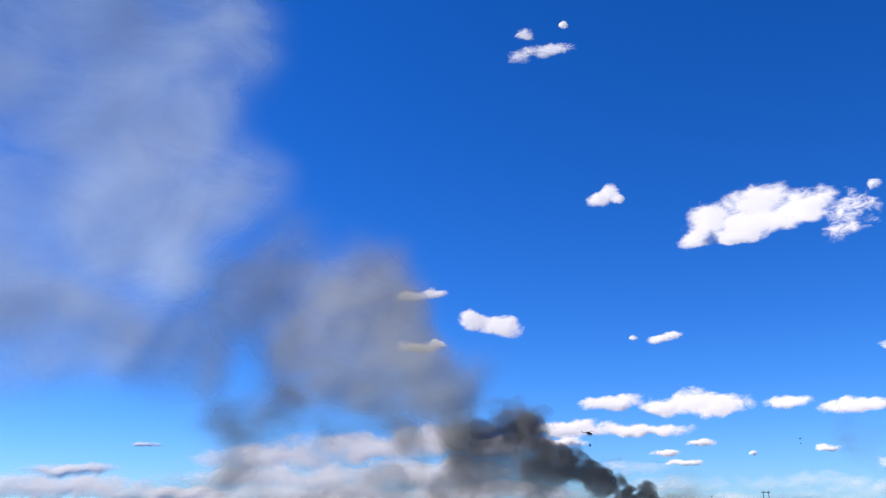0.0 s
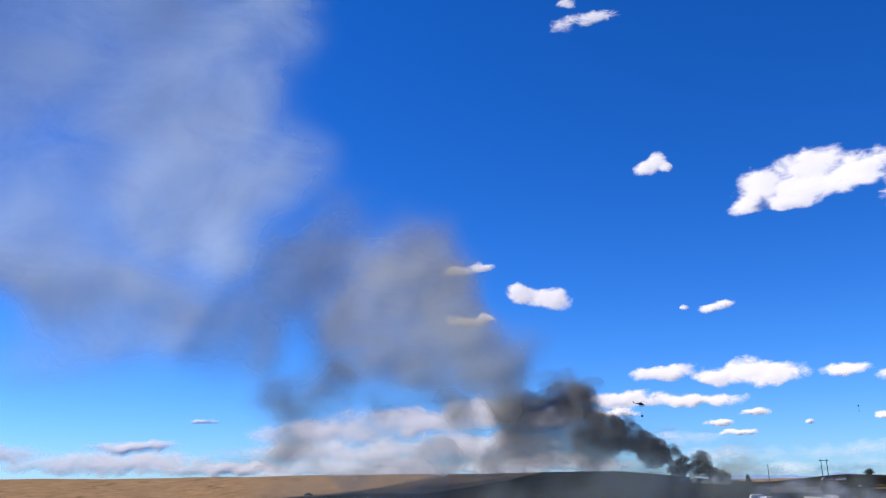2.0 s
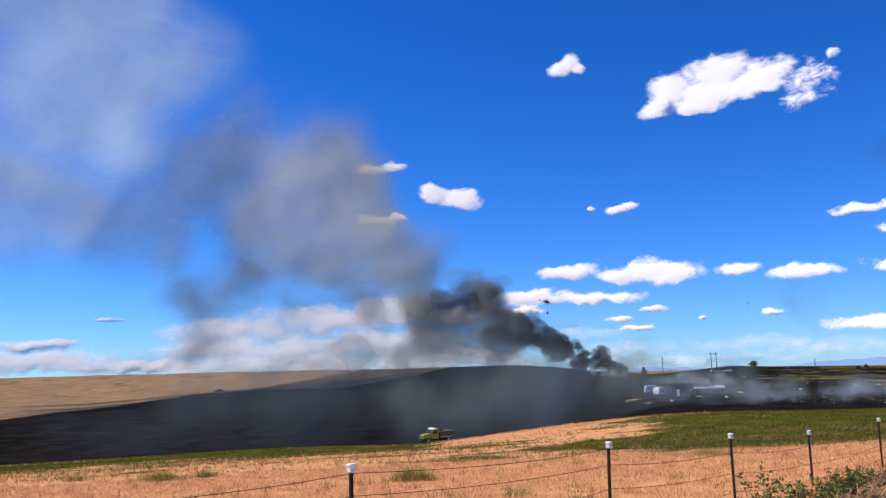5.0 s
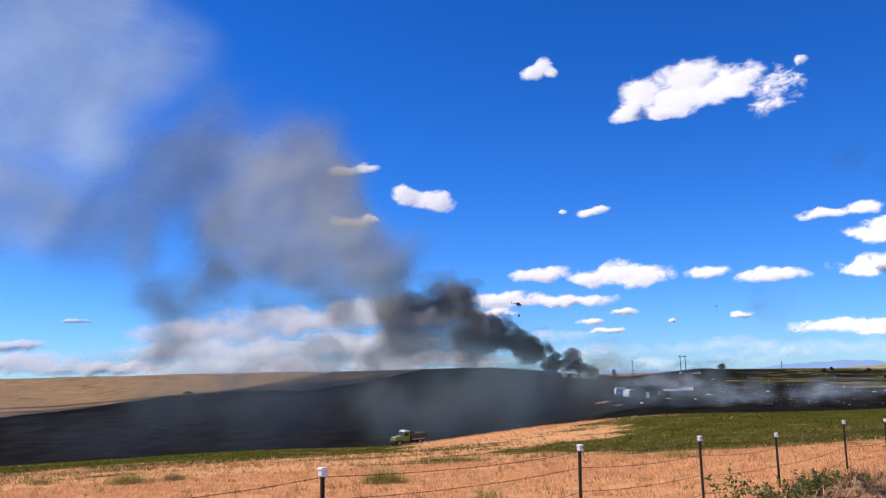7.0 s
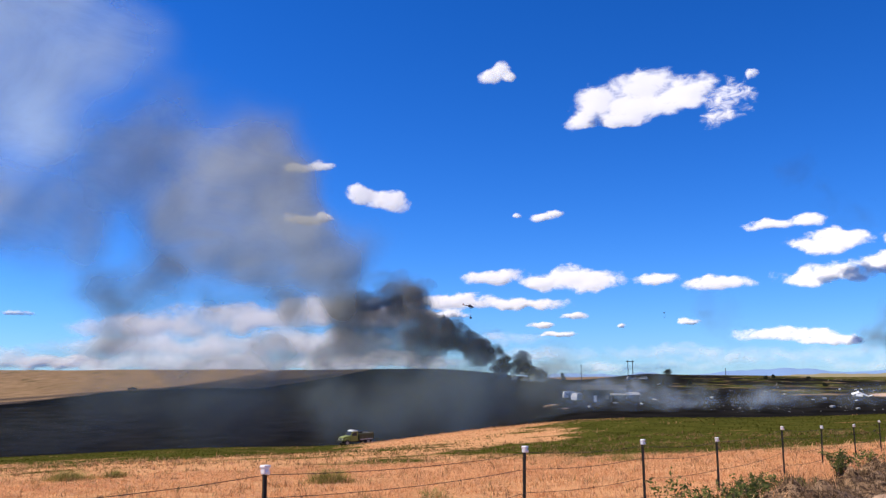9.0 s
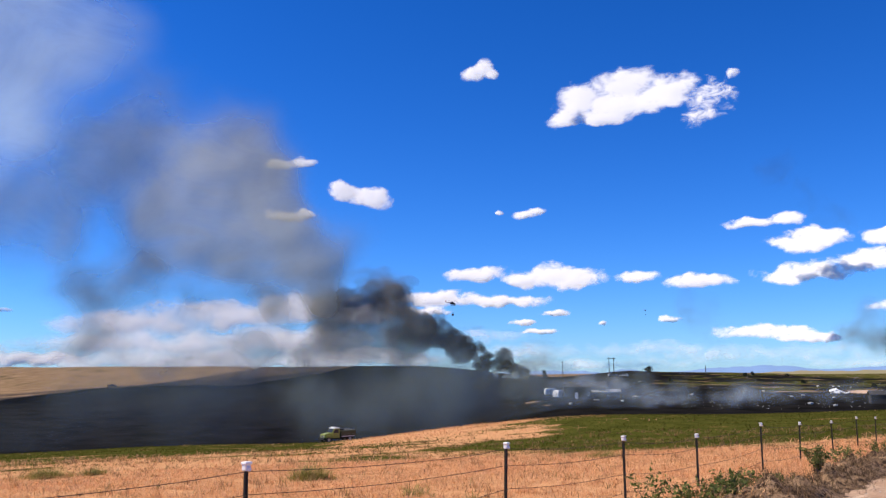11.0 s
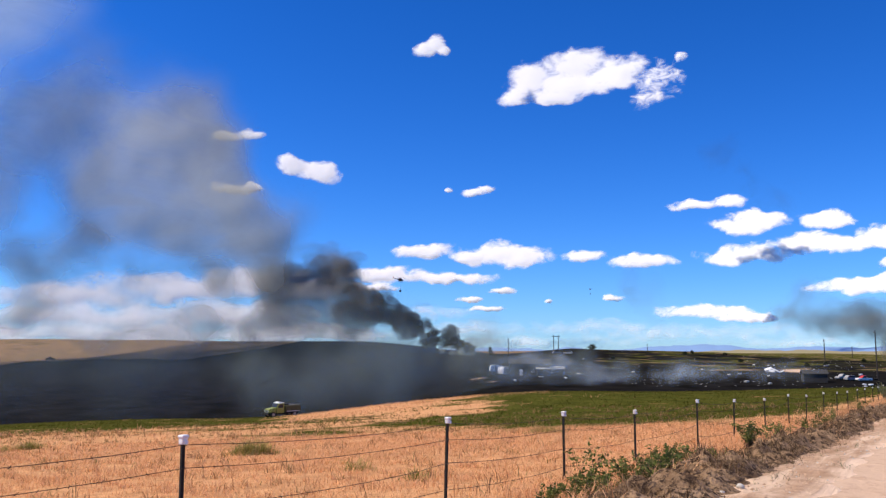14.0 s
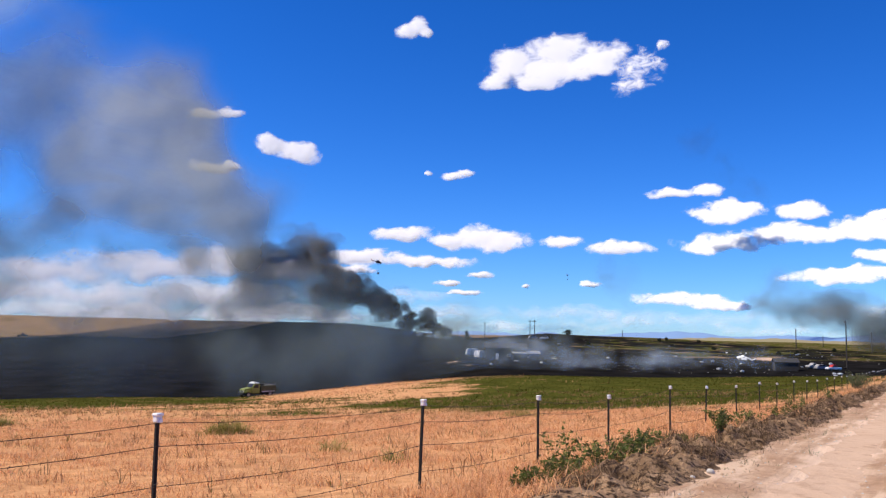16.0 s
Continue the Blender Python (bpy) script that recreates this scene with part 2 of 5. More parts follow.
def height(x, y):
    """The lie of the land: a field falling to a gully, a burnt hill beyond, open plain to the right."""
    x, y = np.asarray(x, float), np.asarray(y, float)
    r = np.hypot(x, y)
    az = np.degrees(np.arctan2(x, y))
    u, v = fence_uv(x, y)
    uu = np.clip(u, -60, 400)
    field = -0.1 - 0.033 * 150 * (1 - np.exp(-uu / 150)) + 0.066 * np.clip(v, -260, 0)
    field = field + 0.25 * smooth(0.8, 2.8, v) + 0.12 * ripple(x, y, 0.045) * smooth(8, 60, r) + 0.03 * ripple(x, y, 0.5)
    field = field + smooth(60, 115, r) * (1.4 * np.exp(-((az - 4) / 9) ** 2) - 0.85 * np.exp(-((az + 14) / 6) ** 2))
    right = np.interp(r, (0, 170, 235, 300, 460, 900, 1500, 5000), (-6, -7, -8.5, -6.4, -2.6, -2.2, -1.5, -4))
    k = stretch_of(az)
    rr = np.where(r > 230, 230 + (r - 230) * k, r)
    left = np.interp(rr, (0, 170, 230, 300, 380, 450, 520, 700, 2500), (-10, -13, -17, -11.5, -3.8, 5.2, 5.6, 6.0, -10))
    left = left * np.where(left > 0, 1 + 0.9 * (1 - k), 1)
    w = 1 - smooth(-7, 4, az)
    w = np.where(np.abs(az) > 100, 0, w)
    far = left * w + right * (1 - w) + 0.9 * ripple(x, y, 0.011) * smooth(230, 420, r) + rise(r, az)
    return field + (far - field) * smooth(135, 235, r)


def greenness(x, y):
    """Where the grass is still green: a swathe towards the gully and all along the open side."""
    r, az = np.hypot(x, y), np.degrees(np.arctan2(x, y))
    u, v = fence_uv(x, y)
    g = smooth(27, 50, r) * np.interp(az, (-40, -18, -6, 2, 30), (0.36, 0.4, 0.55, 0.85, 0.95)) * (1 - smooth(260, 420, r))
    g = g - 0.4 * np.exp(-((az + 7) / 5) ** 2 - ((r - 112) / 22) ** 2) - 0.5 * smooth(-4, -1, v)
    g = g - 0.5 * np.exp(-((az + 1) / 7) ** 2 - ((r - 132) / 24) ** 2)
    g = g - 0.5 * np.exp(-((az + 0.5) / 5.5) ** 2 - ((r - 80) / 20) ** 2) * np.clip(0.6 + 0.5 * ripple(x, y, 0.13), 0, 1)
    g = np.maximum(g, 0.78 * smooth(58, 80, r) * (1 - smooth(200, 240, r)) * (1 - smooth(-14, -9, az)))
    return np.clip(np.maximum(g, 0.62 * smooth(300, 360, r) * smooth(4, 9, az)), 0, 1)


def build_ground():
    rings = np.concatenate(([0.0], np.geomspace(0.6, 4900, 230)))
    angles = np.concatenate((np.linspace(-56, 46, 300), np.linspace(50, 300, 56)))
    na = len(angles)
    rr, aa = np.meshgrid(rings[1:], np.radians(angles), indexing="ij")
    x, y = (rr * np.sin(aa)).ravel(), (rr * np.cos(aa)).ravel()
    x, y = np.append(x, 0.0), np.append(y, 0.0)
    z = height(x, y)
    nr = len(rings) - 1
    faces = []
    for i in range(nr - 1):
        for j in range(na):
            k = (j + 1) % na
            faces.append((i * na + j, i * na + k, (i + 1) * na + k, (i + 1) * na + j))
    faces += [(len(x) - 1, (j + 1) % na, j) for j in range(na)]
    me = mesh_of("ground", np.stack((x, y, z), 1), faces, M_GROUND, True)
    if me.polygons[0].normal.z < 0:
        me.flip_normals()
    r, az = np.hypot(x, y), np.degrees(np.arctan2(x, y))
    u, v = fence_uv(x, y)
    edge = np.interp(az, (-60, -39, -28, -23, -19, -15, -11.5, -9, 0, 6, 40), (350, 370, 448, 445, 424, 437, 465, 800, 900, 700, 650))
    burn = smooth(158, 178, r) * (1 - smooth(edge * 0.94, edge * 1.06, r))
    burn = burn * (1 - 0.46 * smooth(5, 10, az) * smooth(290, 350, r)) * (1 - 0.3 * smooth(480, 520, r) * smooth(3, 6, az))
    burn = np.where(np.abs(az) > 70, 0, burn)
    green = greenness(x, y)
    dirt = smooth(2.6, 3.6, v) * (1 - smooth(8.0, 9.2, v)) * (1 - 0.62 * np.exp(-((v - 5.4) / 0.35) ** 2))
    dirt = np.maximum(dirt, 0.55 * np.exp(-((az - 0.9) / 1.3) ** 2 - ((r - 282 - 5 * np.sin(az * 1.5)) / 11) ** 2))
    dirt = np.maximum(dirt, 0.52 * np.exp(-((r - 268 + 9 * (az - 1.8)) / 9) ** 2 - ((az - 1.8) / 1.2) ** 2))
    dirt = np.maximum(dirt, 0.72 * np.exp(-((az - 21.5) / 1.8) ** 2 - ((r - 345) / 22) ** 2))
    far = smooth(200, 330, r)
    for name, vals in (("burn", burn), ("green", green), ("dirt", dirt), ("far", far)):
        a = me.attributes.new(name, "FLOAT", "POINT")
        a.data.foreach_set("value", vals.astype(np.float32))
    return tagged(new("ground", me), "dry grass field and burnt black hillside under the smoke", "ground", kind="structure")


build_ground()


# ---------------------------------------------------------------- puffs of cloud and smoke
def puffs(name, lobes, mat, lean=0.0):
    """One mesh of bulging soft lobes: (centre, half width, height up, height down, bulge, turn, density, tone)."""
    n = 7
    g = np.linspace(-1, 1, n)
    b, a = np.meshgrid(g, g, indexing="ij")
    a, b = a.ravel(), b.ravel()
    verts, faces, uvs, dens, tone = [], [], [], [], []
    for c, w, hu, hd, bulge, turn, de, to in lobes:
        to_eye = Vector((-c.x, -c.y, 0)).normalized()
        to_eye.rotate(Euler((0, 0, radians(turn))))
        side = Vector((0, 0, 1)).cross(to_eye)
        q = np.array(c)[None] + np.outer(a * w, np.array(side)) + np.outer(np.where(b > 0, b * hu, b * hd), (0, 0, 1))
        q = q + np.outer(bulge * (1 - a * a) * (1 - b * b), np.array(to_eye))
        q = q - np.outer(lean * np.where(b > 0, b * hu, b * hd), np.array(to_eye))
        o = len(verts)
        verts += [tuple(p) for p in q]
        uvs += list(zip(a, b))
        dens += [de] * (n * n)
        tone += [to] * (n * n)
        for i in range(n - 1):
            for j in range(n - 1):
                faces.append((o + i * n + j, o + i * n + j + 1, o + (i + 1) * n + j + 1, o + (i + 1) * n + j))
    me = mesh_of(name, verts, faces, mat, True)
    uv = me.uv_layers.new(name="UVMap")
    idx = np.zeros(len(me.loops), np.int32)
    me.loops.foreach_get("vertex_index", idx)
    uv.data.foreach_set("uv", np.array(uvs, np.float32)[idx].ravel())
    for key, vals in (("dens", dens), ("tone", tone)):
        at = me.attributes.new(key, "FLOAT", "POINT")
        at.data.foreach_set("value", np.array(vals, np.float32))
    return new(name, me)


def fbm(x, y, seed, octaves=5):
    """Smooth fractal noise about 0, one unit wide."""
    table = np.random.default_rng(seed).random((64, 64)) - 0.5
    out, k, f = 0.0, 1.0, 1.0
    for _ in range(octaves):
        u, v = x * f + 17.3 * f, y * f + 5.1 * f
        i, j = np.floor(u).astype(int), np.floor(v).astype(int)
        p, q = u - i, v - j
        p, q = p * p * (3 - 2 * p), q * q * (3 - 2 * q)
        i, j, i1, j1 = i % 64, j % 64, (i + 1) % 64, (j + 1) % 64
        out = out + k * ((table[i, j] * (1 - p) + table[i1, j] * p) * (1 - q) + (table[i, j1] * (1 - p) + table[i1, j1] * p) * q)
        k, f = k * 0.5, f * 2.03
    return out


def billow(name, blobs, mat, dist, cell, lean, bulge, layers=1, gap=20.0, seed=1, hard=False, warp=0.5):
    """A body of vapour in rounded, leaning shells, one behind another.
    blobs: (bearing, height angle, half width, half height up, half height down, thickness, tone), angles in degrees."""
    bl = np.array(blobs, float)
    az = np.arange((bl[:, 0] - 1.9 * bl[:, 2]).min(), (bl[:, 0] + 1.9 * bl[:, 2]).max() + cell, cell)
    el = np.arange(max(-2.6, (bl[:, 1] - 1.9 * bl[:, 4]).min()), (bl[:, 1] + 1.9 * bl[:, 3]).max() + cell, cell)
    aa, ee = np.meshgrid(az, el, indexing="ij")
    verts, faces, dens, tone = [], [], [], []
    count = 0
    for k in range(layers):
        reach = float(np.median(bl[:, 3])) * 1.6
        wa = aa + warp * reach * fbm(aa / reach, ee / reach, seed + 31 * k, 5 if hard else 2)
        we = ee + warp * reach * fbm(aa / reach, ee / reach, seed + 31 * k + 7, 5 if hard else 2)
        cover, weight, hue = np.zeros_like(aa), np.full(aa.shape, 1e-12), np.zeros_like(aa)
        best = np.full(aa.shape, -9.0)
        for a, e, w, hu, hd, de, to in bl:
            q = ((wa - a) / w) ** 2 + ((we - e) / np.where(we > e, hu, hd)) ** 2
            g = np.exp(-1.2 * q) * de
            cover = 1 - (1 - cover) * (1 - np.clip(g, 0, 0.98))
            best = np.maximum(best, (1 - q) * np.where(q < 1, de, 1))
            weight, hue = weight + g, hue + g * to
        d = best if hard else cover
        t = np.clip(hue / weight + 0.12 * fbm(aa / reach * 2, ee / reach * 2, seed + 5), 0, 1)
        depth = dist + gap * (k - (layers - 1) / 2)
        swell = bulge * (np.clip(d, 0, 1) + (0.0 if hard else 0.5) * fbm(aa / reach * 1.6, ee / reach * 1.6, seed + 3 + k, 2) * np.clip(d, 0, 1))
        r = depth + lean * depth * (np.tan(np.radians(ee)) - np.tan(np.radians(bl[:, 1].mean()))) - swell
        live = d > (-0.75 if hard else 0.02)
        index = np.full(aa.shape, -1)
        index[live] = np.arange(live.sum()) + count
        count += int(live.sum())
        ra = np.radians(aa)
        p = np.stack((np.sin(ra) * r, np.cos(ra) * r, EYE + np.tan(np.radians(ee)) * r), -1)
        verts.append(p[live])
        dens.append(d[live])
        tone.append(t[live])
        quad = np.stack((index[:-1, :-1], index[1:, :-1], index[1:, 1:], index[:-1, 1:]), -1).reshape(-1, 4)
        faces.append(quad[(quad >= 0).all(1)])
    me = mesh_of(name, np.concatenate(verts), np.concatenate(faces).tolist(), mat, True)
    for key, vals in (("dens", dens), ("tone", tone)):
        at = me.attributes.new(key, "FLOAT", "POINT")
        at.data.foreach_set("value", np.concatenate(vals).astype(np.float32))
    return new(name, me)


clouds_made = []


def cloud(label, blobs, dens=1.0, seed=3, mat=None):
    """A cloud from (bearing, height angle, half width, half height) in degrees, with a flatter base."""
    rows = [(az, el, w * 1.12, h * 1.12, h * 0.95, dens, 0.9) for az, el, w, h in blobs]
    low = sum(b[1] for b in blobs) / len(blobs)
    clouds_made.append(low)
    k = len(clouds_made) * 5 % 13
    dist = 4060 + 60 * k if low < 11 else 2600 + 90 * k
    ob = billow("cloud", rows, mat or M_CLOUD, dist, 0.14 if len(blobs) < 6 else 0.2, 1.0, 0.005 * dist, 1, 60, seed, True, 0.34)
    return tagged(ob, label, "cloud", group="clouds in the sky", kind="structure")


cloud("large ragged white cumulus cloud in deep blue sky", [(7.6, 19.3, 2.5, 1.3), (4.5, 18.1, 1.8, 1.4), (10.6, 18.6, 2.0, 1.3), (7.4, 17.9, 2.8, 1.1), (3.4, 16.9, 1.3, 0.6), (6.0, 17.2, 2.4, 0.8), (9.6, 17.8, 2.4, 1.0)])
cloud("torn white wisps trailing off the large cloud", [(13.4, 17.8, 1.7, 1.4), (12.8, 16.6, 1.5, 0.8), (15.0, 19.2, 0.6, 0.4)], dens=0.8, seed=8, mat=M_WISP)
cloud("small white puff of cloud", [(-2.9, 20.2, 0.85, 0.7), (-2.1, 20.5, 0.85, 0.75), (-1.6, 20.1, 0.6, 0.5)])
cloud("small oval white cloud", [(-12.1, 12.3, 1.3, 0.75), (-10.1, 12.0, 1.5, 0.85)], seed=5)
cloud("small thin white cloud", [(-16.4, 14.0, 1.2, 0.4), (-14.8, 14.3, 1.0, 0.35)], dens=0.75)
cloud("small white cloud beside the smoke", [(-15.9, 10.6, 1.3, 0.55), (-14.6, 10.7, 0.8, 0.4)])
cloud("small thin white cloud", [(0.5, 10.7, 0.9, 0.35), (1.5, 11.0, 0.7, 0.3), (-1.1, 10.9, 0.35, 0.2)], dens=0.85)
cloud("long flat-based white cloud bank", [(-2.7, 6.7, 2.4, 0.6), (3.1, 6.5, 3.2, 0.95), (0.4, 6.4, 1.8, 0.6), (8.2, 6.3, 1.6, 0.5), (11.8, 5.8, 2.6, 0.58)])
cloud("long low white cloud behind the smoke", [(-5.6, 5.1, 3.4, 0.62), (-0.8, 4.9, 3.2, 0.5), (-6.5, 4.2, 2.5, 0.4)])
cloud("scattered scraps of low white cloud", [(2.5, 4.0, 1.0, 0.28), (0.3, 3.4, 1.1, 0.24), (5.7, 3.3, 0.4, 0.2), (1.7, 2.8, 1.5, 0.22), (10.1, 3.5, 0.8, 0.24)], dens=0.9)
cloud("thin white cloud with a brighter head", [(15.3, 9.5, 2.2, 0.38), (17.7, 9.6, 1.2, 0.58)], dens=0.85)
cloud("white cumulus cloud", [(18.7, 8.2, 2.5, 0.85), (19.9, 8.4, 1.2, 0.6)])
cloud("small white cumulus cloud", [(23.6, 8.2, 1.6, 0.62)])
cloud("small white cumulus cloud", [(27.9, 7.8, 1.3, 0.58)])
cloud("long white cumulus cloud bank", [(18.3, 6.2, 3.0, 0.66), (23.0, 6.6, 3.2, 0.85), (27.5, 6.9, 3.2, 0.95)])
cloud("white cumulus cloud", [(28.2, 5.2, 2.0, 0.56)])
cloud("flat white cloud", [(25.3, 4.0, 3.5, 0.62), (29, 4.2, 2.5, 0.5)])
cloud("thin grey-white cloud low over the plain", [(15.4, 2.5, 3.5, 0.5), (18.5, 2.1, 2.2, 0.35)], dens=0.75)
cloud("pale cloud low over the plain", [(-1.8, 2.5, 2.4, 0.55), (-7, 0.9, 5, 0.5), (6, 0.5, 7, 0.4), (1.5, 1.4, 4.7, 0.55), (8.4, 1.5, 5.8, 0.55)], dens=0.6, mat=M_PALE)
cloud("pale cloud low over the plain", [(19.3, 1.2, 7.8, 0.6), (22, 0.5, 8, 0.4), (27, 1.8, 5, 0.6), (13, 1.0, 5, 0.45)], dens=0.55, seed=4, mat=M_PALE)
cloud("broad grey-white cloud bank behind the smoke", [(-25.2, 3.2, 4.7, 0.9), (-19.9, 3.9, 4.7, 1.0), (-14.6, 4.4, 3.9, 0.9), (-11.0, 4.2, 3.1, 1.1), (-23.1, 1.9, 7.8, 0.8), (-14.5, 2.2, 5.8, 1.0), (-22, 0.9, 8, 0.7), (-12, 1.0, 6, 0.7)], dens=0.85, seed=6, mat=M_BANK_CLOUD)
cloud("thin white cloud", [(-33.3, 4.0, 1.3, 0.22)], dens=0.85)
cloud("white cloud bank low over the hill", [(-37.6, 2.4, 2.9, 0.4), (-39.0, 1.3, 6.5, 0.75), (-32, 1.0, 4.5, 0.5), (-47, 1.8, 5, 0.8)], dens=0.8, seed=7, mat=M_BANK_CLOUD)
cloud("thin torn white cloud high in the sky", [(-6.4, 30.5, 2.3, 0.5), (-8.2, 30.2, 1.0, 0.6), (-7.8, 31.6, 0.8, 0.4)], mat=M_WISP)
cloud("tiny scrap of white cloud", [(-4.7, 32.0, 0.4, 0.28)])


def smoke(label, lobes, mat=M_SMOKE):
    return tagged(puffs("smoke_plume", lobes, mat, 0.75), label, "smoke", kind="stuff")


def plume(label, blobs, mat, dist, cell=0.3, lean=0.55, bulge=14, layers=4, gap=16, seed=1, warp=0.7):
    rows = [(az, el, w, h, h, de, to) for az, el, w, h, de, to in blobs]
    return tagged(billow("smoke_plume", rows, mat, dist, cell, lean, bulge, layers, gap, seed, False, warp), label, "smoke", kind="stuff")


def drift(path, count, seed, spread=1.0):
    """Puffs strewn along a way of (bearing, height angle, distance, radius in m, density, tone)."""
    rng = random.Random(seed)
    out = []
    for i in range(count):
        t = (i + rng.random()) / count * (len(path) - 1)
        k = min(int(t), len(path) - 2)
        f = t - k
        az, el, dist, rad, de, to = [p + (q - p) * f for p, q in zip(path[k], path[k + 1])]
        c = bearing(az, el, dist)
        c += Vector((rng.gauss(0, 0.45), rng.gauss(0, 0.3), rng.gauss(0, 0.35))) * rad * spread
        s = rad * rng.uniform(0.55, 1.1)
        out.append((c, s, s * rng.uniform(0.8, 1.1), s * rng.uniform(0.7, 1.0), s * 0.3, rng.uniform(-30, 30), de * rng.uniform(0.6, 1.1), min(1, max(0, to + rng.uniform(-0.08, 0.08)))))
    return out


smoke("dense black smoke rolling up from the burning ridge", drift([(0.4, 0.1, 432, 2.5, 0.9, 0.02), (-1.8, 0.7, 430, 4.5, 0.9, 0.03), (-3.6, 1.5, 428, 6, 0.8, 0.06), (-5.4, 2.4, 425, 7, 0.7, 0.1), (-7.4, 3.2, 424, 9, 0.5, 0.2)], 110, 1, 1.35))
plume("dark grey smoke column standing over the ridge", [(-7.6, 1.6, 1.6, 1.4, 0.6, 0.25), (-8.4, 3.6, 1.7, 1.6, 0.8, 0.25), (-8.7, 5.6, 1.5, 1.2, 0.8, 0.25), (-10.4, 4.4, 1.7, 1.6, 0.8, 0.28), (-12.4, 4.3, 1.8, 1.5, 0.8, 0.3), (-13.0, 2.2, 1.9, 1.8, 0.75, 0.32), (-10.4, 2.0, 2.0, 1.6, 0.6, 0.34), (-15.4, 1.3, 2.4, 1.2, 0.5, 0.38)], M_PLUME, 434, 0.16, 0.6, 8, 4, 8, 5)
plume("brown-grey smoke drifting high over the hill", [(-13.2, 6.2, 1.8, 1.8, 0.75, 0.4), (-13.4, 8.6, 2.6, 2.2, 0.8, 0.44), (-15.6, 11.0, 3.0, 2.6, 0.75, 0.5), (-18.6, 12.8, 3.8, 3.2, 0.7, 0.56), (-22.0, 14.6, 4.2, 3.8, 0.66, 0.64), (-26.0, 16.4, 4.0, 3.8, 0.62, 0.76), (-18.5, 8.4, 4.2, 3.4, 0.72, 0.54), (-24.0, 10.2, 4.2, 3.8, 0.68, 0.58), (-29.5, 14.0, 4.6, 4.6, 0.62, 0.84)], M_VEIL, 450, 0.3, 0.75, 8, 1, 16, 2)
plume("brown-grey smoke trailing down to the hill", [(-24.6, 7.4, 2.2, 2.4, 0.6, 0.55), (-27.4, 5.0, 2.6, 2.2, 0.6, 0.55), (-28.0, 2.2, 3.4, 1.6, 0.5, 0.6), (-21.5, 4.4, 3.4, 2.0, 0.45, 0.64), (-16.5, 4.6, 2.6, 2.0, 0.6, 0.56), (-17.5, 1.6, 3.2, 1.2, 0.5, 0.58), (-23.0, 1.2, 4.0, 1.0, 0.45, 0.62), (-34.0, 1.4, 4.5, 1.4, 0.3, 0.75)], M_VEIL, 444, 0.26, 0.75, 8, 1, 10, 3)
smoke("dark billows rolling up the smoke column", drift([(-6.8, 2.4, 429, 6, 0.45, 0.26), (-8.0, 4.2, 430, 8, 0.38, 0.46), (-8.6, 6.0, 431, 7, 0.4, 0.44), (-10.6, 4.8, 432, 9, 0.24, 0.52), (-12.6, 4.8, 433, 9, 0.22, 0.55), (-12.2, 2.4, 433, 10, 0.14, 0.58)], 70, 15, 1.2))
plume("pale blue-white smoke high overhead", [(-33.0, 16.0, 4.4, 4.4, 0.75, 0.94), (-29.5, 19.0, 3.6, 3.0, 0.5, 0.94), (-37.0, 19.0, 5.0, 5.0, 0.7, 1.0), (-33.5, 24.0, 4.4, 5.0, 0.75, 1.0), (-39.0, 26.0, 6.0, 5.0, 0.85, 1.0), (-33.0, 31.5, 4.2, 5.0, 0.7, 1.0), (-40.0, 34.0, 6.0, 6.0, 0.85, 1.0), (-48.0, 28.0, 6.0, 9.0, 0.9, 1.0), (-46.0, 17.0, 6.0, 5.0, 0.7, 1.0)], M_HAZE, 520, 0.45, 0.85, 8, 1, 30, 4)
plume("thin brown-grey smoke adrift", [(-45.0, 12.5, 5.0, 4.0, 0.7, 0.84), (-38.5, 12.0, 4.6, 4.0, 0.7, 0.8), (-35.0, 9.0, 3.6, 3.2, 0.6, 0.72), (-31.0, 8.0, 3.2, 3.4, 0.6, 0.68), (-41.0, 7.0, 6.0, 3.6, 0.45, 0.84)], M_HAZE, 475, 0.3, 0.75, 8, 1, 16, 6)
smoke("thin blue-grey smoke lying over the burnt hill", drift([(-38, -2.8, 232, 16, 0.06, 0.3), (-26, -2.2, 232, 18, 0.08, 0.34), (-16, -1.6, 232, 19, 0.12, 0.38), (-9, -1.3, 235, 18, 0.14, 0.42), (-3, -1.1, 240, 15, 0.13, 0.5), (4, -0.9, 250, 9, 0.13, 0.6), (11, -1.3, 250, 6, 0.12, 0.6)], 100, 7), M_LOW)
plume("pale smoke rising off the smouldering house", [(2.4, -0.9, 1.0, 0.6, 0.5, 0.7), (4.4, -0.5, 1.4, 0.7, 0.6, 0.76), (6.4, -0.9, 1.5, 0.6, 0.7, 0.82), (8.6, -1.3, 1.4, 0.5, 0.5, 0.8)], M_STEAM, 281, 0.1, 0.5, 1.5, 2, 4, 8)
plume("thin blue-grey smoke lying over the burnt plain", [(3.0, -1.6, 3.0, 0.8, 0.4, 0.62), (9.0, -1.7, 3.4, 0.6, 0.6, 0.7), (14.5, -1.6, 3.4, 0.6, 0.55, 0.7), (19.5, -1.5, 3.0, 0.5, 0.4, 0.66), (10.0, -0.8, 6.0, 0.5, 0.28, 0.6), (20.0, -0.9, 6.0, 0.5, 0.25, 0.6)], M_STEAM, 247, 0.14, 0.5, 1.5, 2, 4, 18)
plume("grey-brown smoke behind the house", [(0.3, 0.5, 0.9, 0.6, 0.55, 0.5), (1.6, 0.8, 0.9, 0.7, 0.5, 0.55), (3.4, 0.5, 1.3, 0.6, 0.35, 0.6)], M_PLUME, 445, 0.1, 0.6, 4, 3, 5, 9)
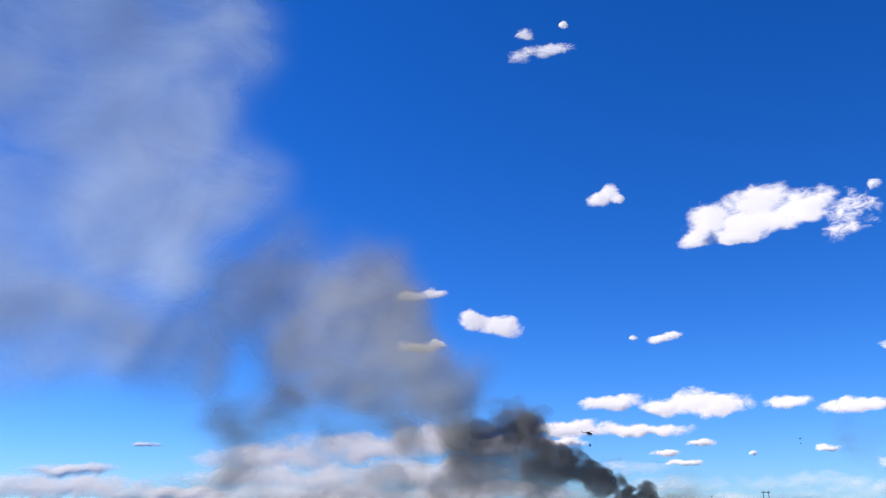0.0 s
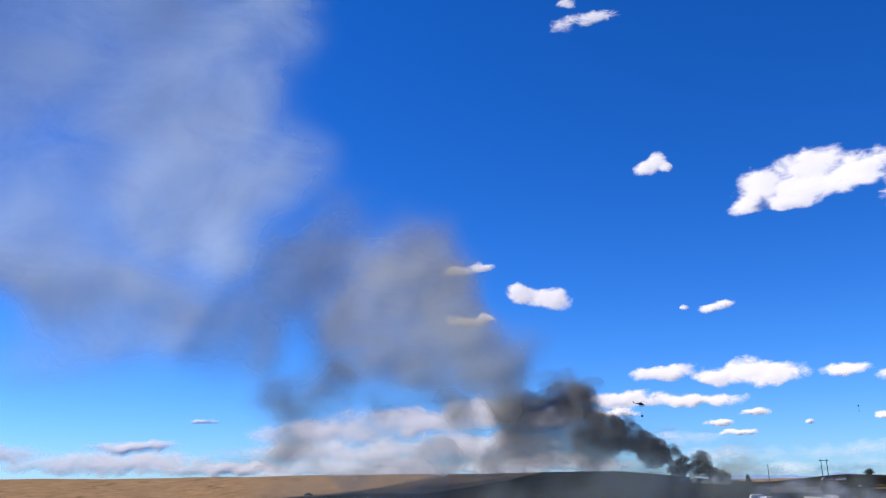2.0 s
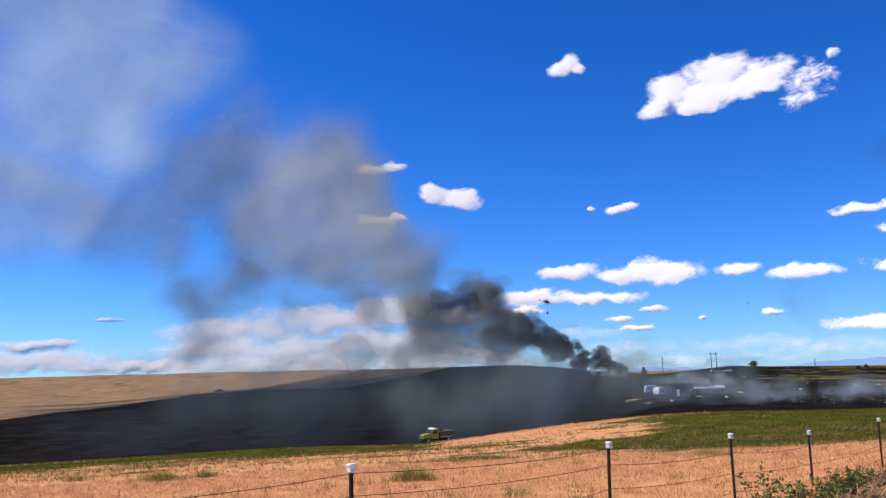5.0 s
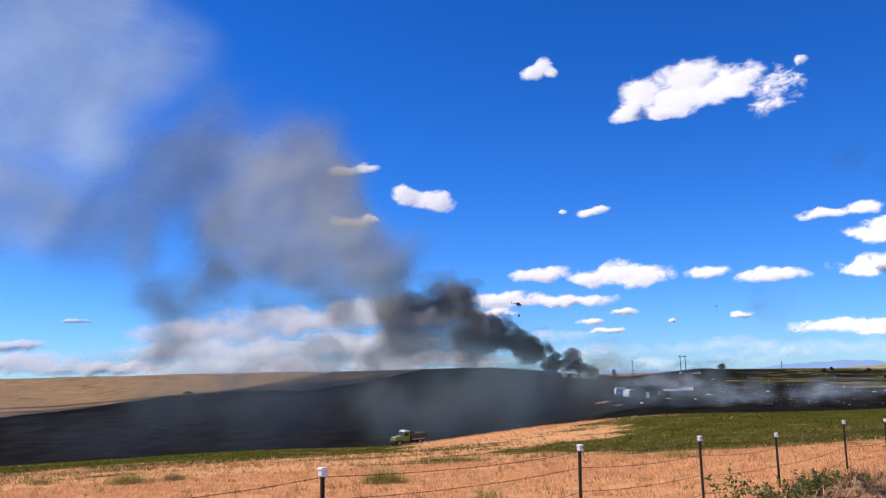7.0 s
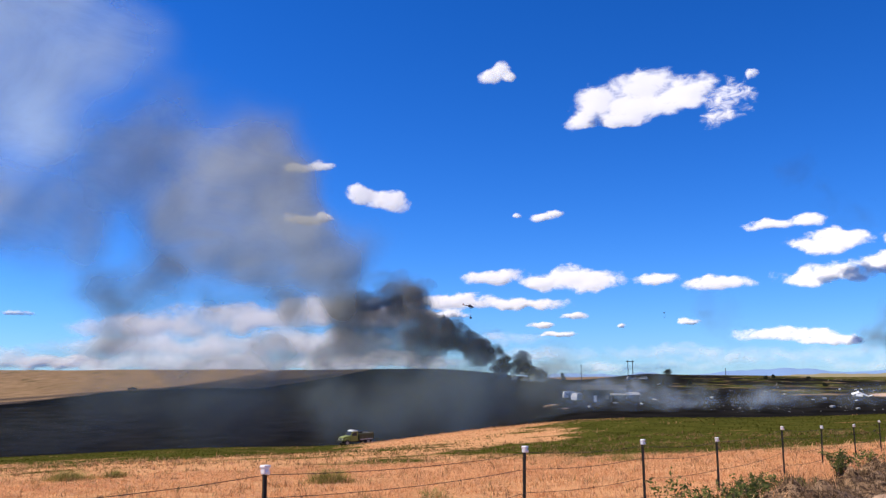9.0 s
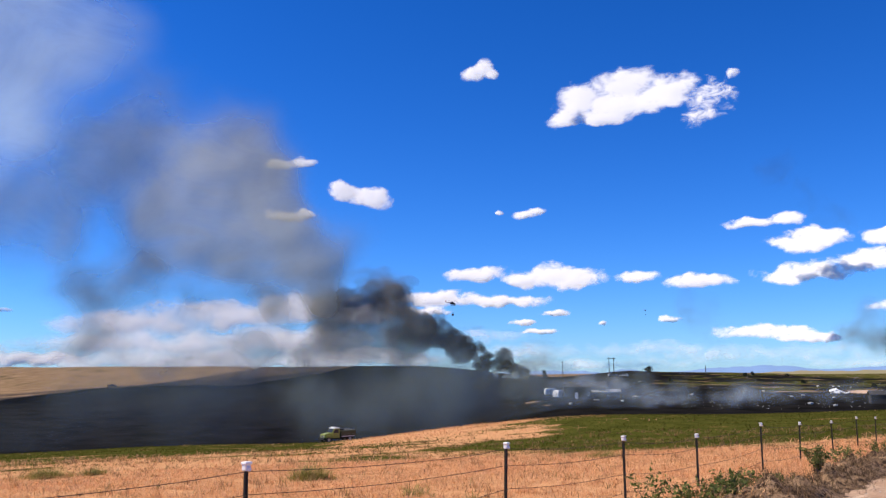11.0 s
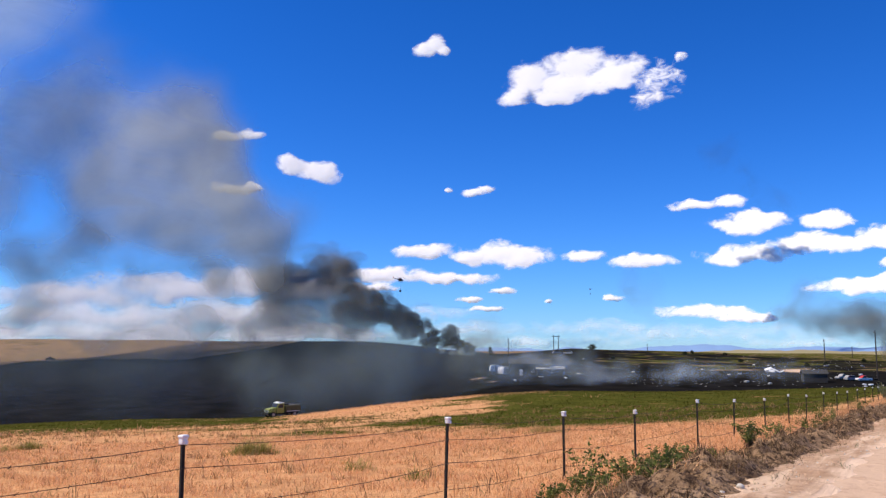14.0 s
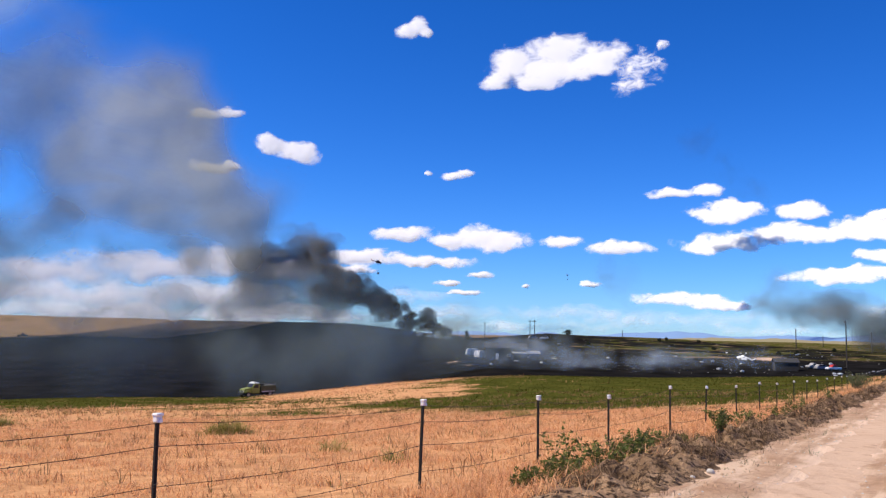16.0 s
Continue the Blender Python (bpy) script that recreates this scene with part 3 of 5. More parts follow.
smoke("low white smoke creeping along the ridge", drift([(-4.2, 0.0, 425, 4, 0.3, 0.9), (-2.0, -0.1, 425, 3, 0.4, 1.0), (0.2, -0.3, 425, 3, 0.35, 1.0)], 26, 13), M_LOW)
plume("dark smoke blowing across the plain", [(28.6, -0.2, 1.8, 1.8, 0.9, 0.1), (27.4, 1.0, 1.5, 1.3, 0.9, 0.12), (25.4, 1.9, 1.5, 1.0, 0.85, 0.16), (23.4, 1.9, 1.4, 1.0, 0.7, 0.2), (21.0, 2.4, 1.3, 0.8, 0.4, 0.3), (22.4, 3.8, 1.3, 1.0, 0.3, 0.3)], M_PLUME, 520, 0.14, 0.6, 8, 4, 8, 10)
plume("faint grey smoke hanging in the air", [(13.2, 1.0, 1.4, 1.4, 0.3, 0.3), (12.2, 3.4, 1.5, 1.6, 0.34, 0.3), (11.4, 5.6, 1.4, 1.3, 0.22, 0.3)], M_PLUME, 560, 0.25, 0.5, 8, 3, 10, 11)
plume("faint dark smoke high in the air", [(17.2, 12.6, 1.3, 1.3, 0.32, 0.1), (18.6, 11.2, 1.5, 1.3, 0.36, 0.1), (20.4, 9.8, 1.5, 1.0, 0.28, 0.14)], M_PLUME, 560, 0.25, 0.5, 8, 3, 10, 12)


# ---------------------------------------------------------------- fence
M_WIRE = plain("rusty_wire", (0.02, 0.012, 0.009), (0.06, 0.03, 0.018), 0.85, 40, 0.0)
M_CLIP = plain("wire_clip_steel", (0.18, 0.17, 0.16), (0.3, 0.28, 0.26), 0.5, 40, 0.8)
rng = random.Random(11)


def box(bm, c, size, rot=None, bevel=0.0):
    m = Matrix.Translation(c) @ (rot or Matrix.Identity(4)) @ Matrix.Diagonal((*size, 1))
    vs = bmesh.ops.create_cube(bm, size=1, matrix=m)["verts"]
    if bevel:
        es = list({e for v in vs for e in v.link_edges})
        bmesh.ops.bevel(bm, geom=es, offset=bevel, segments=2, affect="EDGES", profile=0.5)
    return vs


def rod(bm, p, q, r1, r2=None, seg=8):
    p, q = Vector(p), Vector(q)
    m = Matrix.Translation((p + q) / 2) @ (q - p).to_track_quat("Z", "Y").to_matrix().to_4x4()
    return bmesh.ops.create_cone(bm, cap_ends=True, segments=seg, radius1=r1, radius2=r1 if r2 is None else r2, depth=(q - p).length, matrix=m)["verts"]


def empty(name, m, label, category, group=""):
    ob = new(name)
    ob.empty_display_size = 0.2
    ob.matrix_world = m
    return tagged(ob, label, category, group)


POST_H = 1.04
# the posts' places along the fence, in metres
POSTS = [0.0, 4.28, 7.99, 11.49, 16.0, 19.9, 24.3, 28.6, 32.9, 37.7, 42.6, 47.3, 52.1, 56.4, 61.4, 66.3, 71.3, 76.5, 82.8, 87.5]
POSTS = [-8.6, -4.3] + POSTS + [92.3 + 4.8 * i for i in range(9)]
LIFT = {0.0: 0.03, 7.99: 0.03, 11.49: -0.07, 16.0: 0.05, 19.9: -0.03}


def make_post():
    post = empty("fence_post", Matrix.Identity(4), "black steel t-post with a white plastic cap in dry grass", "fence post", "posts of the wire fence")
    bm = bmesh.new()
    box(bm, (0, 0, POST_H / 2 - 0.2), (0.036, 0.006, POST_H + 0.36), bevel=0.001)
    box(bm, (0, 0.018, POST_H / 2 - 0.2), (0.006, 0.032, POST_H + 0.36), bevel=0.001)
    for i in range(18):
        box(bm, (0, -0.005, 0.06 + i * 0.053), (0.012, 0.008, 0.02))
    part("stake", bm, M_POST, post, "dark painted steel stake")
    bm = bmesh.new()
    box(bm, (0, 0.006, POST_H + 0.012), (0.062, 0.056, 0.06), bevel=0.012)
    box(bm, (0, 0.004, POST_H + 0.05), (0.078, 0.07, 0.028), bevel=0.011)
    box(bm, (0.0, -0.03, POST_H + 0.0), (0.03, 0.03, 0.035), bevel=0.008)
    part("cap", bm, M_CAP, post, "white plastic safety cap")
    for h in WIRES[1:]:
        bm = bmesh.new()
        rod(bm, (-0.022, -0.012, POST_H - h), (0.022, -0.012, POST_H - h + 0.012), 0.0025, seg=5)
        rod(bm, (0.022, -0.012, POST_H - h + 0.012), (0.02, 0.02, POST_H - h), 0.0025, seg=5)
        part("wire_clip", bm, M_CLIP, post)
    return post


WIRES = (0.03, 0.22, 0.53, 0.83)
heading = math.degrees(math.atan2(ALONG[1], ALONG[0]))
post0 = make_post()
stand = []
for i, u in enumerate(POSTS):
    x, y = fence_xy(u, rng.uniform(-0.05, 0.05))
    z = float(height(x, y)) + LIFT.get(u, rng.uniform(-0.03, 0.03))
    m = pose(x, y, z, rng.uniform(-1.3, 1.3), rng.uniform(-1.0, 1.0), heading + rng.uniform(-5, 5))
    stand.append(m)
    if i:
        copy_thing(post0, m)
    else:
        post0.matrix_world = m


def make_wire(h, seed):
    """A twisted strand from post to post, with barbs."""
    wr = random.Random(seed)
    bm = bmesh.new()
    pts = []
    for a, b in zip(stand, stand[1:]):
        p = a @ Vector((0, -0.016, POST_H - h + wr.uniform(-0.02, 0.02)))
        q = b @ Vector((0, -0.016, POST_H - h))
        for k in range(6):
            f = k / 6
            pts.append(p.lerp(q, f) - Vector((0, 0, 0.05 * 4 * f * (1 - f))))
    for p, q in zip(pts, pts[1:]):
        rod(bm, p, q, 0.0032, seg=5)
    for p, q in list(zip(pts, pts[1:]))[:90]:
        for k in range(5):
            c = p.lerp(q, (k + wr.random()) / 5)
            d = Vector((wr.uniform(-1, 1), wr.uniform(-1, 1), wr.uniform(-1, 1))).normalized() * 0.016
            rod(bm, c - d, c + d, 0.003, seg=3)
    ob = part("fence_wire", bm, M_WIRE, None)
    return tagged(ob, "rusty barbed wire strung between the posts", "wire", "wires of the fence")


for i, h in enumerate(WIRES):
    make_wire(h, 20 + i)


# ---------------------------------------------------------------- road and bank
def road_material():
    m = Mat("dirt_road")
    a, b, c = m.noise(0.5, 6, 0.6), m.noise(6, 6, 0.7), m.noise(40, 3)
    col = m.mix(m.step(a, 0.3, 0.7), (0.5, 0.3, 0.18), (0.84, 0.6, 0.42))
    col = m.mix(m.math("MULTIPLY", m.step(b, 0.46, 0.66), 0.7), col, (0.34, 0.2, 0.12))
    col = m.mix(m.math("MULTIPLY", m.step(c, 0.6, 0.75), 0.35), col, (0.7, 0.58, 0.46))
    col = m.mix(m.math("MULTIPLY", m.step(m.math("ADD", m.attr("wear"), m.math("MULTIPLY", m.math("SUBTRACT", a, 0.5), 1.2)), 0.3, 0.8), 0.7), m.mix(0.45, col, (0.38, 0.23, 0.13)), (0.88, 0.64, 0.45))
    run = m.n.new("ShaderNodeCombineXYZ")
    m.l.new(m.math("MULTIPLY", m.attr("along"), 0.22), run.inputs[0])
    m.l.new(m.math("MULTIPLY", m.attr("across"), 2.4), run.inputs[1])
    streak = m.noise(1.0, 7, 0.62, 0.5, run.outputs[0])
    col = m.mix(m.math("MULTIPLY", m.step(streak, 0.5, 0.68), 0.65), col, (0.36, 0.21, 0.12))
    col = m.mix(m.math("MULTIPLY", m.step(streak, 0.5, 0.36), 0.5), col, (0.92, 0.7, 0.5))
    m.base(col, 0.95)
    m.b.inputs["Specular IOR Level"].default_value = 0.1
    m.bump(m.math("ADD", m.math("ADD", b, streak), m.math("MULTIPLY", c, 0.4)), 0.9, 0.07)
    return m.m


def bank_material():
    m = Mat("torn_soil")
    a, b, c = m.noise(1.3, 6, 0.65), m.noise(9, 5, 0.65), m.noise(30, 3)
    col = m.mix(m.step(a, 0.35, 0.65), (0.16, 0.095, 0.052), (0.42, 0.27, 0.155))
    # dark soil clumps, which also paint in the shade of the bank's hollows
    col = m.mix(m.step(b, 0.45, 0.6), col, (0.05, 0.03, 0.018))
    col = m.mix(m.math("MULTIPLY", m.step(c, 0.58, 0.7), 0.45), col, (0.5, 0.35, 0.22))
    m.base(col, 0.95)
    m.b.inputs["Specular IOR Level"].default_value = 0.1
    m.bump(m.math("ADD", b, c), 0.9, 0.06)
    return m.m


M_ROAD, M_BANK = road_material(), bank_material()


def strip(name, us, vs, lift, mat):
    """A sheet laid along the fence: lift(u, v) is its height over the land."""
    verts = []
    for u in us:
        for v in vs:
            x, y = fence_xy(u, v)
            verts.append((x, y, float(height(x, y)) + lift(u, v)))
    n = len(vs)
    faces = [(i * n + j, i * n + j + 1, (i + 1) * n + j + 1, (i + 1) * n + j) for i in range(len(us) - 1) for j in range(n - 1)]
    me = mesh_of(name, verts, faces, mat, True)
    if me.polygons[0].normal.z < 0:
        me.flip_normals()
    for key, vals in (("along", [u for u in us for v in vs]), ("across", [v for u in us for v in vs])):
        me.attributes.new(key, "FLOAT", "POINT").data.foreach_set("value", vals)
    wear = me.attributes.new("wear", "FLOAT", "POINT")
    wear.data.foreach_set("value", [math.exp(-((v - 4.3) / 0.55) ** 2) + math.exp(-((v - 6.5) / 0.55) ** 2) for u in us for v in vs])
    return new(name, me)


def road_lift(u, v):
    rut = -0.05 * math.exp(-((v - 4.4) / 0.4) ** 2) - 0.05 * math.exp(-((v - 6.4) / 0.4) ** 2) + 0.03 * math.exp(-((v - 5.4) / 0.3) ** 2)
    edge = min(1.0, (v - 2.6) / 0.4, (8.8 - v) / 0.5)
    return 0.055 * edge - 0.03 + rut * 1.2 + 0.025 * noise.noise((u * 0.9, v * 1.6, 3)) + 0.012 * noise.noise((u * 4, v * 4, 9))


def bank_lift(u, v):
    grade = min(1.0, max(0.0, (u - 2.0) / 2.5))
    ridge = grade * math.exp(-((v - 2.35 - 0.3 * noise.noise((u * 0.3, 5, 0))) / 0.6) ** 2)
    lump = 0.55 + 0.9 * noise.noise((u * 0.55, v * 0.8, 0)) + 0.55 * abs(noise.noise((u * 1.9, v * 2.3, 4)))
    clod = 0.22 * noise.noise((u * 2.7, v * 3.5, 1)) + 0.09 * noise.noise((u * 11, v * 11, 2))
    return ridge * (0.34 * max(0.05, lump) + clod) - 0.05 * (1 - ridge)


tagged(strip("road", np.concatenate((np.arange(-14, 30, 0.2), np.arange(30, 120, 0.9))), np.arange(2.6, 8.81, 0.12), road_lift, M_ROAD), "pale dirt track with two worn wheel ruts", "road", kind="structure")
tagged(strip("earth_bank", np.concatenate((np.arange(-2, 32, 0.085), np.arange(32, 110, 0.4))), np.arange(0.9, 3.5, 0.085), bank_lift, M_BANK), "low bank of torn brown soil and dead roots along the track", "bank", kind="structure")


def stone_mesh(name, seed, mat, rough=0.3):
    bm = bmesh.new()
    bmesh.ops.create_icosphere(bm, subdivisions=2, radius=1)
    for v in bm.verts:
        v.co *= 1 + rough * noise.noise(v.co * 1.3 + Vector((seed, 0, 0)))
        v.co.z *= 0.7
    me = bpy.data.meshes.new(name)
    bm.to_mesh(me)
    bm.free()
    me.polygons.foreach_set("use_smooth", [True] * len(me.polygons))
    me.materials.append(mat)
    return me


M_STONE = plain("pale_stone", (0.42, 0.38, 0.33), (0.58, 0.54, 0.48), 0.9, 14)
for i, (u, v, s) in enumerate(((6.2, 2.98, 0.055), (6.42, 3.1, 0.055), (5.85, 3.0, 0.04))):
    ob = new("stone", stone_mesh("stone", i * 3.1, M_STONE))
    x, y = fence_xy(u, v)
    ob.matrix_world = pose(x, y, float(height(x, y)) + road_lift(u, v) + s * 0.4, 0, 0, i * 70) @ Matrix.Scale(s, 4)
    tagged(ob, "pale rounded stone at the foot of the bank", "stone", "stones by the track")


def strew(name, places, size, mat, label, category, seed):
    """Many small lumps, too small to count."""
    sr = random.Random(seed)
    verts, faces = [], []
    base = [(1, 0, 0), (0, 1, 0), (-1, 0, 0), (0, -1, 0), (0, 0, 0.8), (0, 0, -0.6)]
    tri = [(0, 1, 4), (1, 2, 4), (2, 3, 4), (3, 0, 4), (1, 0, 5), (2, 1, 5), (3, 2, 5), (0, 3, 5)]
    for x, y, z in places:
        s, a = size * sr.uniform(0.4, 1.3), sr.uniform(0, 6.3)
        o = len(verts)
        for bx, by, bz in base:
            k = s * sr.uniform(0.7, 1.3)
            verts.append((x + k * (bx * math.cos(a) - by * math.sin(a)), y + k * (bx * math.sin(a) + by * math.cos(a)), z + k * bz))
        faces += [tuple(o + i for i in t) for t in tri]
    return tagged(new(name, mesh_of(name, verts, faces, mat)), label, category, kind="stuff")


sr = random.Random(5)
spots = []
for _ in range(420):
    u, v = sr.uniform(0, 45) ** 1.0, 2.9 + abs(sr.gauss(0, 0.5))
    x, y = fence_xy(u, v)
    spots.append((x, y, float(height(x, y)) + road_lift(u, max(2.9, v)) + 0.005))
strew("soil_clods", spots, 0.026, M_ROAD, "crumbs of brown soil fallen from the bank", "soil", 6)
spots = []
for _ in range(1200):
    u, v = sr.uniform(-2, 40), sr.uniform(3.2, 8.4)
    x, y = fence_xy(u, v)
    spots.append((x, y, float(height(x, y)) + road_lift(u, v) + 0.003))
strew("gravel", spots, 0.016, M_STONE, "loose gravel scattered on the dirt track", "gravel", 7)


# ---------------------------------------------------------------- grass and shrubs
def blade_material(name, cols, sheen=0.3):
    m = Mat(name)
    m.n.remove(m.b)
    k = m.island()
    patch = m.noise(0.25, 4, 0.6)
    c = m.mix(m.step(k, 0.0, 0.75), cols[0], cols[1])
    c = m.mix(m.step(k, 0.8, 0.9), c, cols[2])
    c = m.mix(m.math("MULTIPLY", m.step(patch, 0.4, 0.65), 0.5), c, cols[3])
    c = m.mix(m.math("MULTIPLY", m.step(m.noise(1.4, 5, 0.6), 0.5, 0.68), 0.5), c, cols[2])
    d, t = m.n.new("ShaderNodeBsdfDiffuse"), m.n.new("ShaderNodeBsdfTranslucent")
    m.put(d.inputs["Color"], c)
    m.put(t.inputs["Color"], c)
    x = m.n.new("ShaderNodeMixShader")
    x.inputs[0].default_value = sheen
    m.l.new(d.outputs[0], x.inputs[1])
    m.l.new(t.outputs[0], x.inputs[2])
    m.l.new(x.outputs[0], m.out.inputs["Surface"])
    return m.m


M_DRY = blade_material("dry_grass", ((0.62, 0.315, 0.145), (0.86, 0.515, 0.27), (0.35, 0.165, 0.075), (0.7, 0.345, 0.17)))
M_GREEN = blade_material("green_grass", ((0.052, 0.058, 0.008), (0.1, 0.098, 0.015), (0.19, 0.15, 0.045), (0.045, 0.05, 0.007)))
M_LEAF = blade_material("shrub_leaf", ((0.08, 0.11, 0.03), (0.19, 0.22, 0.065), (0.32, 0.25, 0.1), (0.09, 0.105, 0.03)))
M_TWIG = plain("twig", (0.1, 0.07, 0.045), (0.2, 0.15, 0.1), 0.9, 20)
M_SAGE = blade_material("sage_leaf", ((0.1, 0.12, 0.06), (0.17, 0.19, 0.1), (0.25, 0.2, 0.1), (0.09, 0.1, 0.04)))


def blades(name, x, y, z, tall, wide, count, mat, label, seed, spread=0.06):
    """Tufts of bent blades at the places x, y, z."""
    g = np.random.default_rng(seed)
    n = len(x)
    x, y, z, tall, wide = (np.repeat(np.asarray(q, float) * np.ones(n), count) for q in (x, y, z, tall, wide))
    k = n * count
    x, y = x + g.normal(0, spread, k), y + g.normal(0, spread, k)
    a, lean = g.uniform(0, 6.283, k), g.uniform(0.25, 2.0, k)
    h = tall * g.uniform(0.45, 1.15, k)
    cx, cy = np.cos(a), np.sin(a)
    # the blade's face is turned across its lean
    v = np.empty((k, 5, 3))
    for i, (f, s, side) in enumerate(((0, 1, -1), (0, 1, 1), (0.55, 0.8, -1), (0.55, 0.8, 1), (1.0, 0, 0))):
        bend = lean * h * f * f
        v[:, i, 0] = x + cx * bend - cy * side * s * wide / 2
        v[:, i, 1] = y + cy * bend + cx * side * s * wide / 2
        v[:, i, 2] = z - 0.02 + h * f * (1 - 0.25 * lean * f)
    o = np.arange(k) * 5
    faces = np.concatenate((np.stack((o, o + 1, o + 3), 1), np.stack((o, o + 3, o + 2), 1), np.stack((o + 2, o + 3, o + 4), 1)))
    me = bpy.data.meshes.new(name)
    me.vertices.add(k * 5)
    me.vertices.foreach_set("co", v.astype(np.float32).ravel())
    me.loops.add(len(faces) * 3)
    me.loops.foreach_set("vertex_index", faces.astype(np.int32).ravel())
    me.polygons.add(len(faces))
    me.polygons.foreach_set("loop_start", (np.arange(len(faces)) * 3).astype(np.int32))
    me.materials.append(mat)
    me.update(calc_edges=True)
    return tagged(new(name, me), label, "grass", kind="stuff")


def scatter(n, r0, r1, az0, az1, seed):
    g = np.random.default_rng(seed)
    r = np.sqrt(g.uniform(r0 * r0, r1 * r1, n))
    a = np.radians(g.uniform(az0, az1, n))
    return r * np.sin(a), r * np.cos(a), g.random(n)


def patchy(x, y):
    return 0.5 + 0.25 * ripple(x, y, 0.23) + 0.12 * ripple(x + 40, y - 13, 0.71)


def grow(name, n, r0, r1, tall, wide, count, green, mat, label, seed):
    x, y, q = scatter(n, r0, r1, -48, 32, seed)
    u, v = fence_uv(x, y)
    q2 = np.random.default_rng(seed + 7).random(n)
    g = greenness(x, y) + 0.55 * (patchy(x, y) - 0.5) + 0.2 * ripple(x, y, 0.075)
    keep = (v < 1.5 + 0.6 * np.sin(u * 0.9)) & ((g + 0.4 * (q2 - 0.5) > 0.42) == green) & (q < 0.35 + patchy(x, y))
    x, y = x[keep], y[keep]
    h = tall * np.clip(0.35 + 0.7 * patchy(x * 1.7, y * 1.7) + 0.45 * ripple(x, y, 2.1) + 0.3 * ripple(y, x, 5.3), 0.25, 1.9)
    return blades(name, x, y, height(x, y), h, wide, count, mat, label, seed + 100)


grow("dry_grass", 80000, 6, 42, 0.2, 0.010, 4, False, M_DRY, "dense dry straw-coloured grass in the field", 31)
grow("dry_grass", 46000, 42, 150, 0.32, 0.035, 3, False, M_DRY, "dry straw-coloured grass far across the field", 32)
grow("green_grass", 20000, 14, 60, 0.24, 0.014, 4, True, M_GREEN, "green grass among the dry field", 33)
grow("green_grass", 46000, 60, 165, 0.2, 0.05, 3, True, M_GREEN, "green grass swathe before the gully", 34)

# darker stalks and small weeds all through the dry grass
M_STALK = blade_material("brown_stalks", ((0.22, 0.12, 0.06), (0.4, 0.23, 0.11), (0.2, 0.19, 0.07), (0.3, 0.15, 0.08)))
wx, wy, wq = scatter(2600, 8, 75, -46, 26, 61)
wu, wv = fence_uv(wx, wy)
pick = (wv < 0.6) & (wq < 0.2 + 0.9 * np.clip(0.5 + 0.4 * ripple(wx, wy, 0.33), 0, 1))
wx, wy, wq = wx[pick], wy[pick], wq[pick]
blades("weed_stalks", wx, wy, height(wx, wy), 0.2 + 0.22 * wq, 0.011 + 0.0003 * np.hypot(wx, wy), 9, M_STALK, "brown and olive weed stalks among dry grass", 62, 0.11)

# dead brush caught on the bank, coloured darker to give its undercut shade
M_DEAD = blade_material("shade_dark_brush", ((0.05, 0.032, 0.018), (0.17, 0.105, 0.058), (0.42, 0.28, 0.16), (0.035, 0.023, 0.014)))
g0 = np.random.default_rng(40)
u0, v0 = g0.uniform(3.5, 60, 5200), np.clip(g0.normal(2.3, 0.42, 5200), 1.0, 3.3)
clot = np.sin(u0 * 1.7) + np.sin(u0 * 0.63 + 1) + 0.7 * np.sin(v0 * 5 + u0)
u0, v0 = u0[clot > -0.35], v0[clot > -0.35]
x0, y0 = fence_xy(u0, v0)
blades("shade_dark_brush", x0, y0, height(x0, y0) + np.array([bank_lift(a, b) for a, b in zip(u0, v0)]), 0.22, 0.008, 5, M_DEAD, "dead brush and roots on the bank, darkened for its shaded undercut", 44)

# dry tufts along the foot of the bank, and weeds in the middle of the track
g0 = np.random.default_rng(41)
u0, v0 = g0.uniform(3, 70, 14000), g0.normal(1.0, 0.5, 14000)
x0, y0 = fence_xy(u0, v0)
lift0 = np.array([bank_lift(a, b) if 0.95 < b < 3.4 else 0 for a, b in zip(u0, v0)])
blades("bank_grass", x0, y0, height(x0, y0) + lift0, 0.28, 0.009, 4, M_DRY, "dry pinkish grass along the earth bank", 42)
u0, v0 = np.concatenate((g0.uniform(1, 45, 260), g0.uniform(3, 40, 60))), np.concatenate((g0.normal(5.35, 0.16, 260), g0.normal(3.4, 0.25, 60)))
x0, y0 = fence_xy(u0, v0)
blades("track_weeds", x0, y0, height(x0, y0) + 0.02, np.where(np.arange(len(x0)) % 4 == 0, 0.2, 0.08), 0.008, 6, M_SAGE, "low weeds between the wheel ruts", 43, 0.05)


